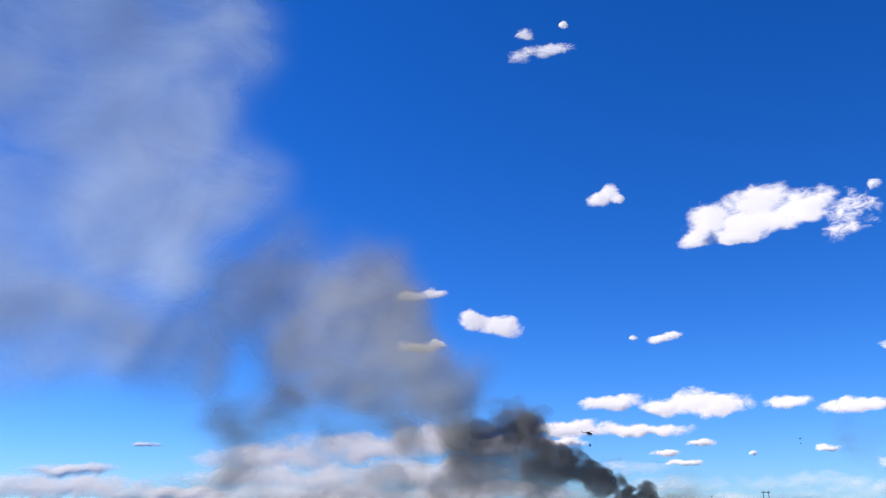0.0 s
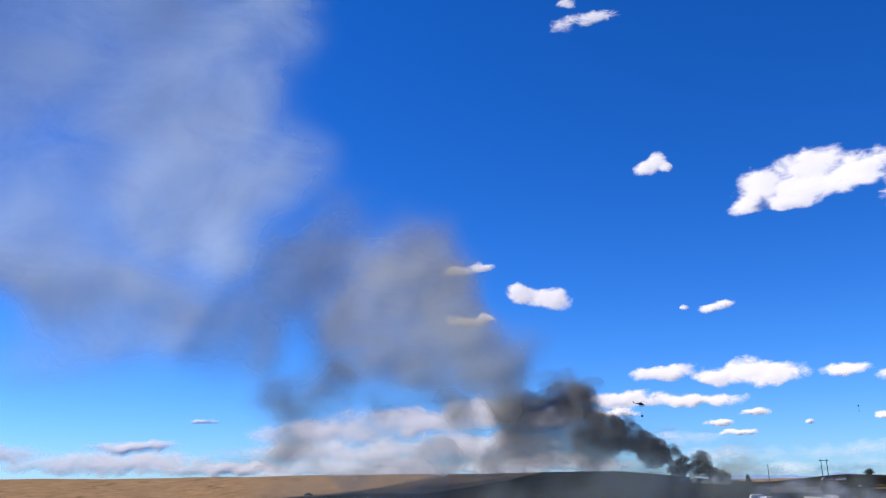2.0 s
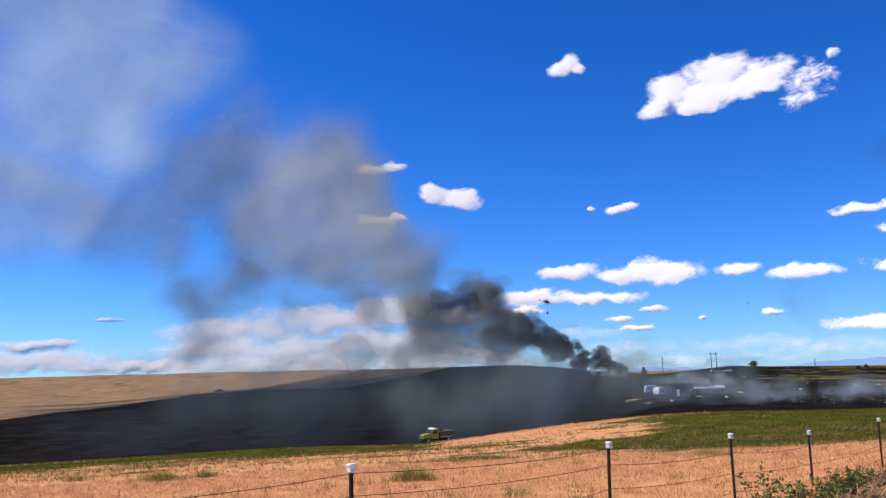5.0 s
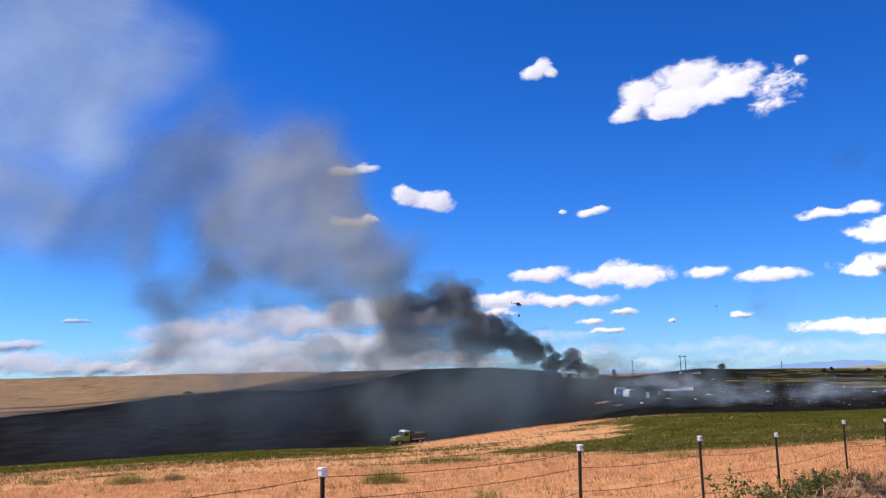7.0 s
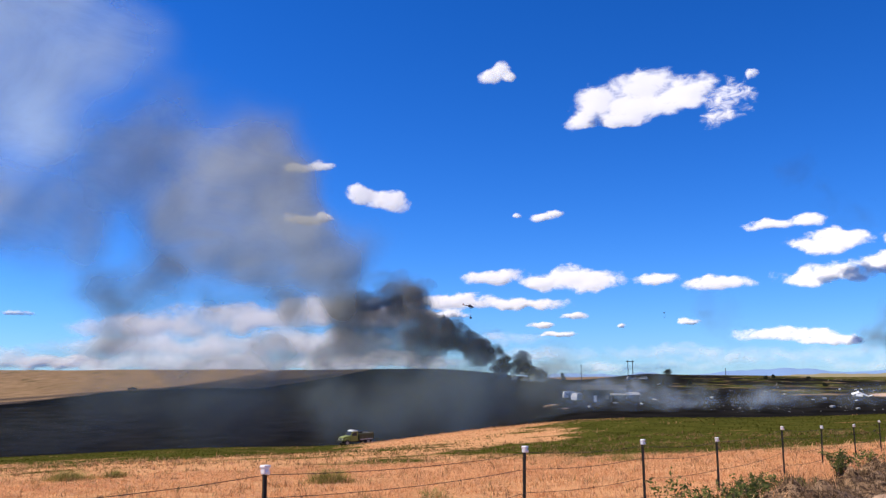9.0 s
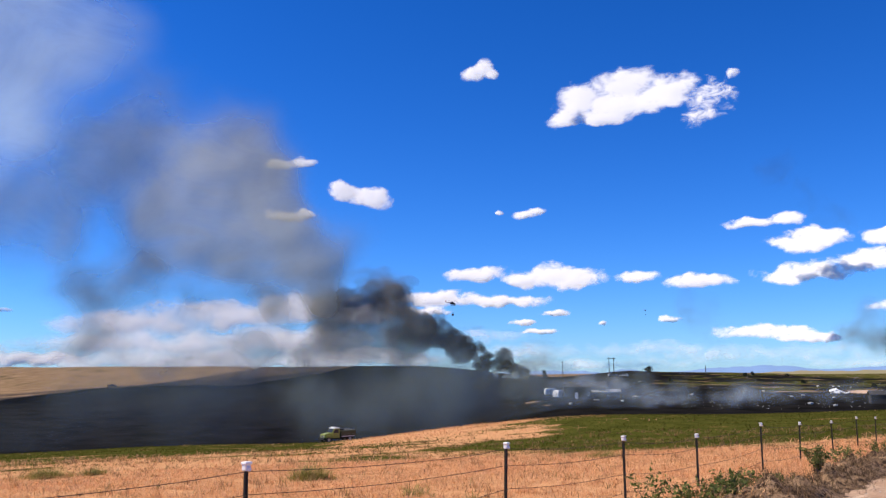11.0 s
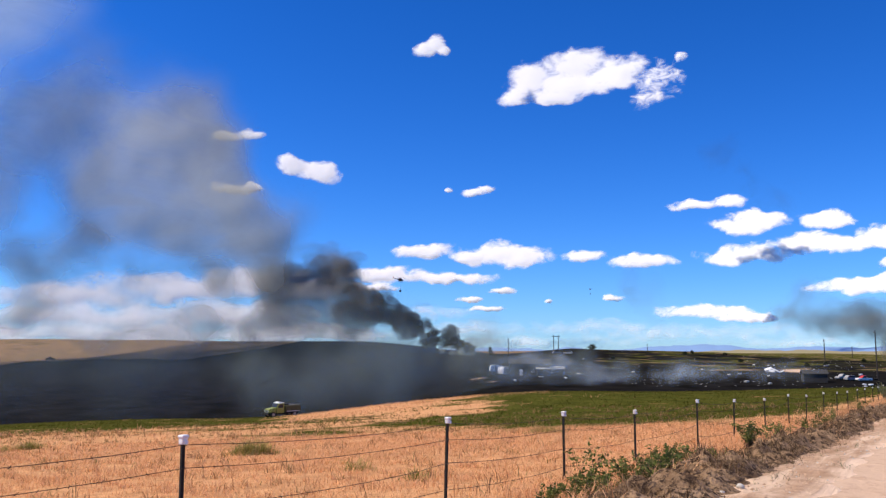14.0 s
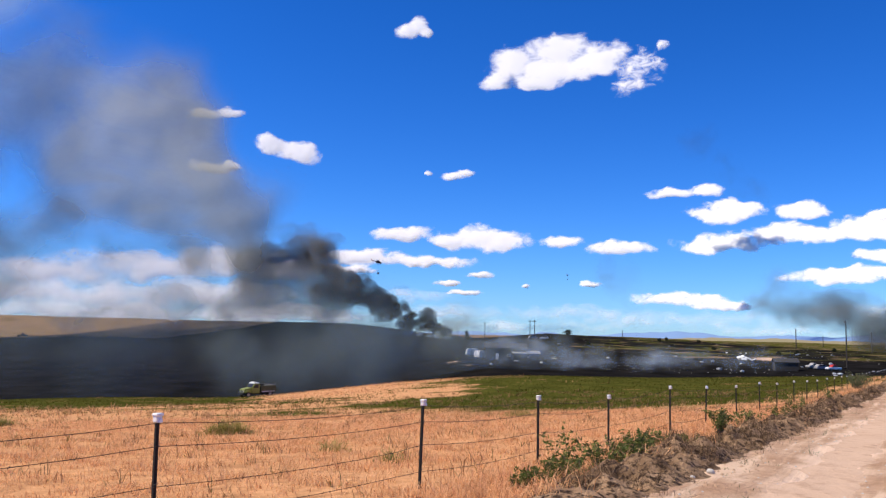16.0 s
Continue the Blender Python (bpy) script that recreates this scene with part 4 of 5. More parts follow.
def shrub(u, v, size, leaves, label, mat, seed, upright=0.6, xy=None):
    """A low shrub: forked stems, small oval leaves along them."""
    g = random.Random(seed)
    x, y = xy or fence_xy(u, v)
    z = float(height(x, y)) + (bank_lift(u, v) if xy is None and 0.95 < v < 3.4 else 0)
    thing = empty("shrub", pose(x, y, z, 0, 0, g.uniform(0, 360)), label, "shrub", "shrubs in the field")
    bs, bl = bmesh.new(), bmesh.new()
    leaves = int(leaves * 3.6)
    stems = max(6, leaves // 40)
    for _ in range(stems):
        a, out = g.uniform(0, 6.283), g.uniform(0.15, 1.25) * (1 - upright * 0.45)
        p = Vector((g.uniform(-0.15, 0.15), g.uniform(-0.15, 0.15), -0.03)) * size
        tip = Vector((math.cos(a) * out, math.sin(a) * out, g.uniform(0.6, 1.0))) * size
        mid = p.lerp(tip, 0.5) + Vector((g.uniform(-0.1, 0.1), g.uniform(-0.1, 0.1), 0.05)) * size
        rod(bs, p, mid, 0.006, 0.004, 4)
        rod(bs, mid, tip, 0.004, 0.002, 4)
        for _ in range(leaves // stems):
            f = g.uniform(0.25, 1.05)
            c = (p.lerp(mid, f * 2) if f < 0.5 else mid.lerp(tip, f * 2 - 1)) + Vector((g.gauss(0, 0.06), g.gauss(0, 0.06), g.gauss(0, 0.05))) * size
            d = Vector((g.uniform(-1, 1), g.uniform(-1, 1), g.uniform(-0.2, 1))).normalized()
            w = d.cross(Vector((g.uniform(-1, 1), g.uniform(-1, 1), g.uniform(-1, 1)))).normalized()
            k = g.uniform(0.02, 0.042) * (0.6 + 0.4 * size / 0.5)
            q = [bl.verts.new(c + e) for e in (d * -k, w * k * 0.45 + d * -0.1 * k, d * k, w * -k * 0.45 + d * -0.1 * k)]
            bl.faces.new(q)
    part("branchwork", bs, M_TWIG, thing)
    part("foliage", bl, mat, thing)
    return thing


for i, (u, v, s, n, up) in enumerate(((6.95, 0.75, 0.6, 50, 1.1), (6.45, 1.15, 0.36, 220, 0.5), (6.75, 1.55, 0.4, 240, 0.5), (7.0, 1.9, 0.36, 200, 0.5), (4.9, 1.0, 0.28, 170, 0.4), (5.25, 1.4, 0.3, 190, 0.4), (6.0, 1.3, 0.26, 130, 0.4),
                                      (8.4, 1.6, 0.42, 200, 0.8), (8.95, 1.85, 0.38, 180, 0.8), (9.9, 2.0, 0.34, 130, 0.5), (11.7, 2.1, 0.4, 200, 0.6), (15.6, 1.9, 0.42, 150, 0.6), (21.5, 1.7, 0.45, 140, 0.5), (26.5, 1.6, 0.5, 150, 0.5), (35, 1.8, 0.5, 160, 0.5))):
    shrub(u, v, s * 1.2, n, "leafy green shrub growing on the earth bank", M_LEAF, 50 + i, up)
shrub(68, 0.6, 1.35, 500, "tall grey-green bush beside the wire fence", M_SAGE, 80, 0.5)
M_CLUMP = blade_material("weed_blades", ((0.2, 0.19, 0.05), (0.36, 0.31, 0.1), (0.5, 0.34, 0.15), (0.16, 0.16, 0.045)))
for i, (x, y, rad, tall, n) in enumerate(((-6.2, 24.9, 0.6, 0.62, 170), (-20.0, 34.6, 0.9, 0.6, 260), (-18.4, 35.4, 0.6, 0.5, 120), (-12.5, 14.5, 0.5, 0.35, 70), (-2.2, 17.5, 0.3, 0.42, 30), (-0.9, 15.2, 0.3, 0.36, 24), (-26.5, 38.0, 0.8, 0.5, 120), (3.2, 34.0, 0.7, 0.5, 90))):
    g1 = np.random.default_rng(200 + i)
    px, py = g1.normal(x, rad * 0.5, n), g1.normal(y, rad * 0.5, n)
    fall = np.exp(-((px - x) ** 2 + (py - y) ** 2) / rad ** 2)
    ob = blades("weed_clump", px, py, height(px, py), tall * (0.4 + 0.7 * fall), 0.014, 4, M_CLUMP, "low yellow-green weed clump in the dry grass", 220 + i, 0.04)
    ob["kind"], ob["category"], ob["group"] = "thing", "weed", "weed clumps in the field"


# ---------------------------------------------------------------- fire truck
# darker copy of the lime, with the truck's shaded side put into the colour
M_LIME_SHADED = plain("shaded_lime_paint", (0.05, 0.055, 0.018), (0.1, 0.105, 0.035), 0.6, 1.2, 0.0, 0.1)
M_LIME = plain("lime_paint", (0.2, 0.225, 0.035), (0.31, 0.34, 0.06), 0.35, 1.5, 0.0, 0.05)
M_WHITE = plain("white_paint", (0.74, 0.74, 0.72), (0.82, 0.82, 0.8), 0.4, 1.5, 0.0, 0.05)
M_BLACK = plain("black_rubber", (0.012, 0.012, 0.012), (0.03, 0.03, 0.03), 0.8, 12)
M_STEEL = plain("grey_steel", (0.3, 0.3, 0.3), (0.45, 0.45, 0.44), 0.4, 8, 0.8)
M_RED = plain("red_paint", (0.45, 0.03, 0.02), (0.55, 0.05, 0.03), 0.35, 3)
M_PANE = Mat("dark_glass").base((0.012, 0.013, 0.014), 0.35).m
M_LAMP = plain("lamp_lens", (0.6, 0.58, 0.5), (0.75, 0.72, 0.65), 0.15, 10)


def wheel(thing, c, r, w, axis=Vector((0, 1, 0))):
    bm = bmesh.new()
    vs = rod(bm, Vector(c) - axis * w / 2, Vector(c) + axis * w / 2, r, seg=24)
    es = [e for e in bm.edges if abs((e.verts[0].co - e.verts[1].co).normalized().dot(axis)) < 0.5 and e.calc_face_angle(0) > 0.8]
    bmesh.ops.bevel(bm, geom=es, offset=r * 0.12, segments=2, affect="EDGES")
    ob = part("wheel", bm, M_BLACK, thing, "black rubber tyre")
    bm = bmesh.new()
    rod(bm, Vector(c) - axis * (w / 2 + 0.012), Vector(c) + axis * (w / 2 + 0.012), r * 0.55, seg=16)
    part("rim", bm, M_STEEL, ob, "steel rim")


def solid(thing, name, outline, y0, y1, mat, bevel=0.03, label=""):
    """A body from its side outline (x, z), between y0 and y1."""
    bm = bmesh.new()
    a = [bm.verts.new((x, y0, z)) for x, z in outline]
    b = [bm.verts.new((x, y1, z)) for x, z in outline]
    bm.faces.new(a)
    bm.faces.new(b[::-1])
    for i in range(len(a)):
        j = (i + 1) % len(a)
        bm.faces.new((a[j], a[i], b[i], b[j]))
    bmesh.ops.recalc_face_normals(bm, faces=bm.faces)
    if bevel:
        bmesh.ops.bevel(bm, geom=list(bm.edges), offset=bevel, segments=2, affect="EDGES")
    return part(name, bm, mat, thing, label)


def blocks(thing, name, items, mat, bevel=0.02, label=""):
    bm = bmesh.new()
    for c, size in items:
        box(bm, c, size, None, bevel)
    return part(name, bm, mat, thing, label)


def fire_truck(x, y, turn):
    z = float(height(x, y))
    a = radians(turn)
    fz = float(height(x + 2 * math.cos(a), y + 2 * math.sin(a)) - height(x - 2 * math.cos(a), y - 2 * math.sin(a)))
    t = empty("fire_truck", pose(x, y, z - 0.05, 0, -math.degrees(math.atan2(fz, 4)), turn), "lime-yellow brush fire truck parked at the edge of the burnt gully", "truck")
    solid(t, "chassis", [(-3.0, 0.5), (3.0, 0.5), (3.0, 0.78), (-3.0, 0.78)], -0.45, 0.45, M_BLACK)
    solid(t, "hood", [(1.55, 0.8), (2.95, 0.8), (2.98, 1.35), (2.8, 1.5), (1.55, 1.68)], -0.82, 0.82, M_LIME, 0.06)
    solid(t, "cab", [(0.1, 0.75), (1.6, 0.75), (1.6, 1.66), (1.15, 2.38), (0.2, 2.42), (0.1, 2.3)], -1.0, 1.0, M_LIME, 0.06)
    solid(t, "roof", [(0.08, 2.38), (1.2, 2.36), (1.1, 2.48), (0.15, 2.5)], -0.98, 0.98, M_WHITE, 0.03, "white cab roof")
    solid(t, "windscreen", [(1.55, 1.72), (1.59, 1.72), (1.22, 2.32), (1.18, 2.32)], -0.86, 0.86, M_PANE, 0.004)
    for s in (-1, 1):
        solid(t, "side_window", [(0.35, 1.62), (1.4, 1.62), (1.05, 2.2), (0.35, 2.22)], s * 1.006 - 0.01, s * 1.006 + 0.01, M_PANE, 0.004)
        d = solid(t, "door", [(0.3, 0.9), (1.45, 0.9), (1.45, 1.58), (0.3, 1.58)], s * 1.004 - 0.012, s * 1.004 + 0.012, M_LIME, 0.006)
        blocks(d, "handle", [((0.45, s * 1.03, 1.42), (0.16, 0.03, 0.04))], M_STEEL, 0.006)
        blocks(t, "headlight", [((2.99, s * 0.62, 1.12), (0.06, 0.26, 0.2))], M_LAMP, 0.02, "clear headlight")
        blocks(t, "mirror", [((1.35, s * 1.2, 1.85), (0.06, 0.16, 0.34)), ((1.35, s * 1.08, 1.85), (0.03, 0.2, 0.03))], M_BLACK, 0.008)
        solid(t, "fender", [(1.65, 0.95), (1.75, 1.2), (2.05, 1.3), (2.45, 1.28), (2.75, 1.15), (2.85, 0.95)], s * 0.93 - 0.16, s * 0.93 + 0.16, M_LIME, 0.04)
        for x0, w in ((-0.75, 0.75), (-1.6, 0.75), (-2.6, 0.85)):
            p = blocks(t, "locker_door", [((x0, s * 1.12, 1.33), (w, 0.03, 0.8))], M_LIME_SHADED, 0.01)
            blocks(p, "latch", [((x0, s * 1.145, 1.33), (0.14, 0.02, 0.05))], M_STEEL, 0.004)
        blocks(t, "reflective_stripe", [((-1.55, s * 1.142, 0.98), (2.6, 0.012, 0.1))], M_WHITE, 0.003, "white reflective stripe")
    solid(t, "tank_body", [(-3.05, 0.85), (-0.1, 0.85), (-0.1, 1.85), (-0.4, 1.95), (-3.05, 1.95)], -1.1, 1.1, M_LIME_SHADED, 0.05, "lime tank body in a darker, shaded tone")
    blocks(t, "hose_reel", [((-0.6, 0.1, 2.12), (0.6, 1.2, 0.3))], M_BLACK, 0.06, "black hose reel")
    blocks(t, "equipment_rack", [((-1.9, s * 0.95, 2.1), (2.0, 0.05, 0.05)) for s in (-1, 1)] + [((-1.0 - i * 0.6, s * 0.95, 2.03), (0.04, 0.04, 0.2)) for i in range(4) for s in (-1, 1)], M_STEEL, 0.006)
    blocks(t, "grille", [((2.985, 0, 1.12 + 0.07 * i), (0.03, 0.86, 0.03)) for i in range(-3, 4)], M_STEEL, 0.005, "bright radiator grille")
    blocks(t, "bumper", [((3.15, 0, 0.72), (0.22, 2.0, 0.3)), ((3.22, 0.5, 0.98), (0.06, 0.06, 0.5)), ((3.22, -0.5, 0.98), (0.06, 0.06, 0.5)), ((3.22, 0, 1.2), (0.06, 1.06, 0.06))], M_BLACK, 0.02, "black bumper with brush guard")
    blocks(t, "light_bar", [((0.75, s * 0.42, 2.58), (0.24, 0.62, 0.14)) for s in (-1, 1)], M_LAMP, 0.03, "clear light bar")
    for s in (-1, 1):
        wheel(t, (2.25, s * 0.92, 0.5), 0.5, 0.3)
        wheel(t, (-1.9, s * 0.92, 0.5), 0.5, 0.36)
    return t


tx, ty = bearing(-12.2, 0, 150).xy
fire_truck(tx, ty, 180 + 42)


# ---------------------------------------------------------------- aircraft
M_MAROON = plain("maroon_paint", (0.035, 0.012, 0.012), (0.06, 0.018, 0.018), 0.4, 2)
M_TINT = plain("grey_white_paint", (0.14, 0.135, 0.13), (0.2, 0.195, 0.19), 0.4, 2)


def helicopter(az, el, dist, turn, label, paint, belly):
    p = bearing(az, el, dist)
    t = empty("helicopter", pose(*p, 0, 6, turn), label, "helicopter", "helicopters over the fire")
    bm = bmesh.new()
    # fuselage: rings along x
    rings = ((2.9, 0.12, 0.15, -0.55), (2.6, 0.5, 0.5, -0.45), (1.9, 0.85, 0.85, -0.2), (0.8, 1.0, 1.05, 0.0), (-0.8, 1.0, 1.05, 0.05), (-2.0, 0.7, 0.8, 0.25), (-2.9, 0.32, 0.4, 0.45), (-6.6, 0.16, 0.2, 0.75))
    prev = None
    for x, w, h, z in rings:
        cur = [bm.verts.new((x, w * math.cos(k * math.pi / 7), z + h * math.sin(k * math.pi / 7))) for k in range(14)]
        if prev:
            for k in range(14):
                bm.faces.new((prev[k], prev[(k + 1) % 14], cur[(k + 1) % 14], cur[k]))
        else:
            bm.faces.new(cur[::-1])
        prev = cur
    bm.faces.new(prev)
    bmesh.ops.recalc_face_normals(bm, faces=bm.faces)
    for f in bm.faces:
        f.smooth = True
    part("fuselage", bm, paint, t)
    solid(t, "engine_cowl", [(0.9, 0.9), (-1.9, 0.8), (-1.6, 1.5), (0.4, 1.55)], -0.5, 0.5, paint, 0.12)
    solid(t, "belly_panel", [(2.2, -0.95), (-1.4, -1.02), (-1.2, -0.85), (2.1, -0.8)], -0.6, 0.6, belly, 0.06, "white belly")
    for s in (-1, 1):
        solid(t, "cockpit_window", [(2.35, -0.35), (1.0, -0.25), (1.0, 0.55), (1.9, 0.35)], s * 0.86 - 0.12, s * 0.86 + 0.12, M_PANE, 0.03)
        sk = bmesh.new()
        rod(sk, (2.3, s * 1.05, -1.75), (-1.9, s * 1.05, -1.75), 0.07)
        rod(sk, (1.2, s * 1.05, -1.75), (1.1, s * 0.5, -0.9), 0.05)
        rod(sk, (-1.0, s * 1.05, -1.75), (-0.9, s * 0.5, -0.9), 0.05)
        part("skid", sk, M_BLACK, t)
        blocks(t, "stabiliser", [((-5.2, s * 0.7, 0.7), (0.55, 1.2, 0.06))], paint, 0.02)
    solid(t, "tail_fin", [(-6.1, 0.7), (-6.9, 0.6), (-7.5, 2.2), (-7.0, 2.25)], -0.07, 0.07, M_RED, 0.02, "red tail fin")
    bm = bmesh.new()
    rod(bm, (-0.3, 0, 1.4), (-0.3, 0, 2.1), 0.12)
    rod(bm, (-0.3, 0, 1.95), (-0.3, 0, 2.2), 0.28)
    part("rotor_mast", bm, M_STEEL, t)
    for i in range(4):
        bm = bmesh.new()
        box(bm, (3.0, 0, 0), (5.4, 0.34, 0.05), bevel=0.015)
        bmesh.ops.transform(bm, matrix=pose(-0.3, 0, 2.1, 0, -2, 25 + 90 * i), verts=bm.verts)
        part("rotor_blade", bm, M_BLACK, t)
    for i in range(2):
        bm = bmesh.new()
        box(bm, (0, 0, 0.5), (0.16, 0.03, 1.0), bevel=0.008)
        bmesh.ops.transform(bm, matrix=pose(-7.0, 0.2, 1.5, 0, 30 + 180 * i, 0), verts=bm.verts)
        part("tail_rotor_blade", bm, M_BLACK, t)
    return t, p


def water_bucket(p, drop):
    t = empty("water_bucket", pose(p.x, p.y, p.z - drop), "dark red water bucket slung on a line under the helicopter", "bucket", "buckets under the helicopters")
    bm = bmesh.new()
    prev = None
    for r, z in ((0.05, -0.9), (0.65, -0.85), (0.95, -0.4), (1.05, 0.4), (1.0, 0.85), (0.9, 0.85), (0.85, 0.3)):
        cur = [bm.verts.new((r * math.cos(k * math.pi / 8), r * math.sin(k * math.pi / 8), z)) for k in range(16)]
        if prev:
            for k in range(16):
                bm.faces.new((prev[k], prev[(k + 1) % 16], cur[(k + 1) % 16], cur[k]))
        prev = cur
    part("shell", bm, M_MAROON, t)
    bm = bmesh.new()
    for k in range(6):
        a = k * math.pi / 3
        rod(bm, (0.98 * math.cos(a), 0.98 * math.sin(a), 0.8), (0, 0, 3.0), 0.03, seg=4)
    part("rigging", bm, M_BLACK, t)
    bm = bmesh.new()
    rod(bm, (0, 0, 3.0), (0, 0, drop - 0.2), 0.04, seg=5)
    part("sling_line", bm, M_BLACK, t)
    return t


_, hp = helicopter(-4.42, 4.75, 780, 12, "dark red and white helicopter carrying a water bucket", M_MAROON, M_TINT)
water_bucket(hp, 10.5)
_, hp = helicopter(8.55, 4.1, 2100, -70, "distant dark helicopter above the burning plain", M_BLACK, M_BLACK)
water_bucket(hp, 11.0)


# ---------------------------------------------------------------- power poles
M_POLE = plain("weathered_pole", (0.025, 0.02, 0.017), (0.06, 0.048, 0.038), 0.9, 3)


def on_land(az, dist):
    p = bearing(az, 0, dist)
    return p.x, p.y, float(height(p.x, p.y))


def pole(az, dist, tall, turn, legs=1, label="weathered wooden power pole on the burnt plain"):
    x, y, z = on_land(az, dist)
    t = empty("power_pole", pose(x, y, z - 0.3, 0, 0, turn), label, "power pole", "poles of the power line")
    gap = 2.6
    tall -= float(rise(dist, az))
    for i in range(legs):
        o = (i - (legs - 1) / 2) * gap
        bm = bmesh.new()
        rod(bm, (o, 0, 0), (o, 0, tall), 0.22, 0.15, 10)
        part("pole", bm, M_POLE, t)
    wide = 2.4 if legs == 1 else 4.6
    bm = bmesh.new()
    box(bm, (0, 0.2, tall - 0.7), (wide, 0.2, 0.28), bevel=0.02)
    part("crossarm", bm, M_POLE, t)
    for k in (-0.45, 0, 0.45):
        bm = bmesh.new()
        rod(bm, (k * wide, 0.2, tall - 0.6), (k * wide, 0.2, tall - 0.3), 0.08, 0.05)
        part("insulator", bm, M_STEEL, t)
    return t


pole(6.2, 449, 12.2, 15, 2, "double wooden power pole with a crossarm")
pole(2.98, 470, 10.5, 70)
pole(12.2, 560, 8.6, 80)
pole(22.95, 470, 11.5, 65, 2, "double wooden power pole with a crossarm")
pole(25.8, 292, 15.5, 80)
pole(24.5, 620, 8.2, 80)
pole(27.2, 460, 10.5, 80)
pole(-14.3, 520, 4.6, 10, 2, "double wooden power pole beyond the hill")


# ---------------------------------------------------------------- burnt homestead
M_CHAR = plain("charred_boards", (0.012, 0.011, 0.011), (0.05, 0.046, 0.043), 0.95, 1.2)
M_TIN = plain("pale_tin", (0.28, 0.28, 0.27), (0.5, 0.5, 0.49), 0.55, 1.0, 0.2)
M_DUSTY = plain("dusty_white_paint", (0.2, 0.195, 0.19), (0.46, 0.45, 0.44), 0.6, 0.7)


def house(az, dist, turn, w, d, h, wall_mat, roof_mat, label, doors=1, windows=3):
    x, y, z = on_land(az, dist)
    t = empty("house", pose(x, y, z - 0.2, 0, 0, turn), label, "house", "buildings on the burnt plain")
    th = 0.2
    for name, c, size in (("front_wall", (0, -d / 2, h / 2), (w, th, h)), ("back_wall", (0, d / 2, h / 2), (w, th, h)), ("side_wall", (-w / 2 + th / 2, 0, h / 2), (th, d - th, h)), ("side_wall", (w / 2 - th / 2, 0, h / 2), (th, d - th, h))):
        blocks(t, name, [(c, size)], wall_mat, 0.01)
    solid(t, "roof", [(-d / 2 - 0.4, h), (0, h + d * 0.22), (d / 2 + 0.4, h), (d / 2 + 0.4, h + 0.15), (0, h + d * 0.22 + 0.16), (-d / 2 - 0.4, h + 0.15)], -w / 2 - 0.4, w / 2 + 0.4, roof_mat, 0.01).matrix_basis = pose(0, 0, 0.004, 0, 0, 90)
    for i in range(doors):
        p = blocks(t, "door", [((-w * 0.2 + i * 2.2, -d / 2 - th / 2 - 0.03, 1.05), (1.1, 0.06, 2.1))], M_WHITE, 0.01, "white door")
        blocks(p, "handle", [((-w * 0.2 + i * 2.2 + 0.4, -d / 2 - th / 2 - 0.08, 1.0), (0.08, 0.05, 0.08))], M_STEEL, 0.01)
    for i in range(windows):
        x0 = w * (0.08 + 0.15 * i)
        p = blocks(t, "window", [((x0, -d / 2 - th / 2 - 0.02, 1.55), (1.0, 0.05, 1.0))], M_WHITE, 0.01, "white framed window")
        blocks(p, "pane", [((x0, -d / 2 - th / 2 - 0.05, 1.55), (0.82, 0.02, 0.82))], M_PANE, 0.004)
    return t


def camper(az, dist, turn, length, label, skin=M_WHITE):
    x, y, z = on_land(az, dist)
    t = empty("camper_trailer", pose(x, y, z, 0, 0, turn), label, "trailer", "trailers on the burnt plain")
    k = length / 2
    solid(t, "body", [(-k, 0.7), (k, 0.7), (k + 0.15, 1.6), (k - 0.25, 2.7), (k - 0.8, 3.0), (-k + 0.7, 3.0), (-k + 0.15, 2.7), (-k - 0.05, 1.6)], -1.15, 1.15, skin, 0.1)
    for x0 in (-0.5, 0.6):
        blocks(t, "window", [((x0 * k, -1.16, 2.0), (0.42, 0.05, 0.3))], M_PANE, 0.02)
    blocks(t, "door", [((-0.15 * k, -1.17, 1.6), (0.7, 0.05, 1.7))], M_TIN, 0.02)
    for s in (-1, 1):
        wheel(t, (-0.3, s * 1.0, 0.38), 0.38, 0.24)
    bm = bmesh.new()
    rod(bm, (k, 0.5, 0.7), (k + 1.3, 0, 0.55), 0.06)
    rod(bm, (k, -0.5, 0.7), (k + 1.3, 0, 0.55), 0.06)
    part("drawbar", bm, M_BLACK, t)
    return t


def car(az, dist, turn, paint, label, pickup=False, top=None):
    x, y, z = on_land(az, dist)
    t = empty("car", pose(x, y, z, 0, 0, turn), label, "car", "vehicles on the burnt plain")
    solid(t, "body", [(-2.3, 0.4), (2.3, 0.4), (2.35, 0.75), (2.2, 0.95), (0.9, 1.05), (-2.3, 1.05)], -0.9, 0.9, paint, 0.07)
    if pickup:
        cab = [(-0.6, 1.03), (1.1, 1.03), (0.5, 1.75), (-0.5, 1.78)]
    else:
        cab = [(-2.1, 1.03), (1.1, 1.03), (0.4, 1.65), (-1.6, 1.68)]
    solid(t, "cabin", cab, -0.8, 0.8, top or paint, 0.07)
    for s in (-1, 1):
        solid(t, "side_window", [(cab[0][0] + 0.25, 1.1), (0.85, 1.1), (0.4, 1.6), (cab[3][0] + 0.1, 1.6)], s * 0.8 - 0.015, s * 0.8 + 0.015, M_PANE, 0.004)
        blocks(t, "headlight", [((2.3, s * 0.65, 0.75), (0.1, 0.3, 0.16))], M_LAMP, 0.02)
        wheel(t, (1.4, s * 0.82, 0.36), 0.36, 0.22)
        wheel(t, (-1.45, s * 0.82, 0.36), 0.36, 0.22)
    return t


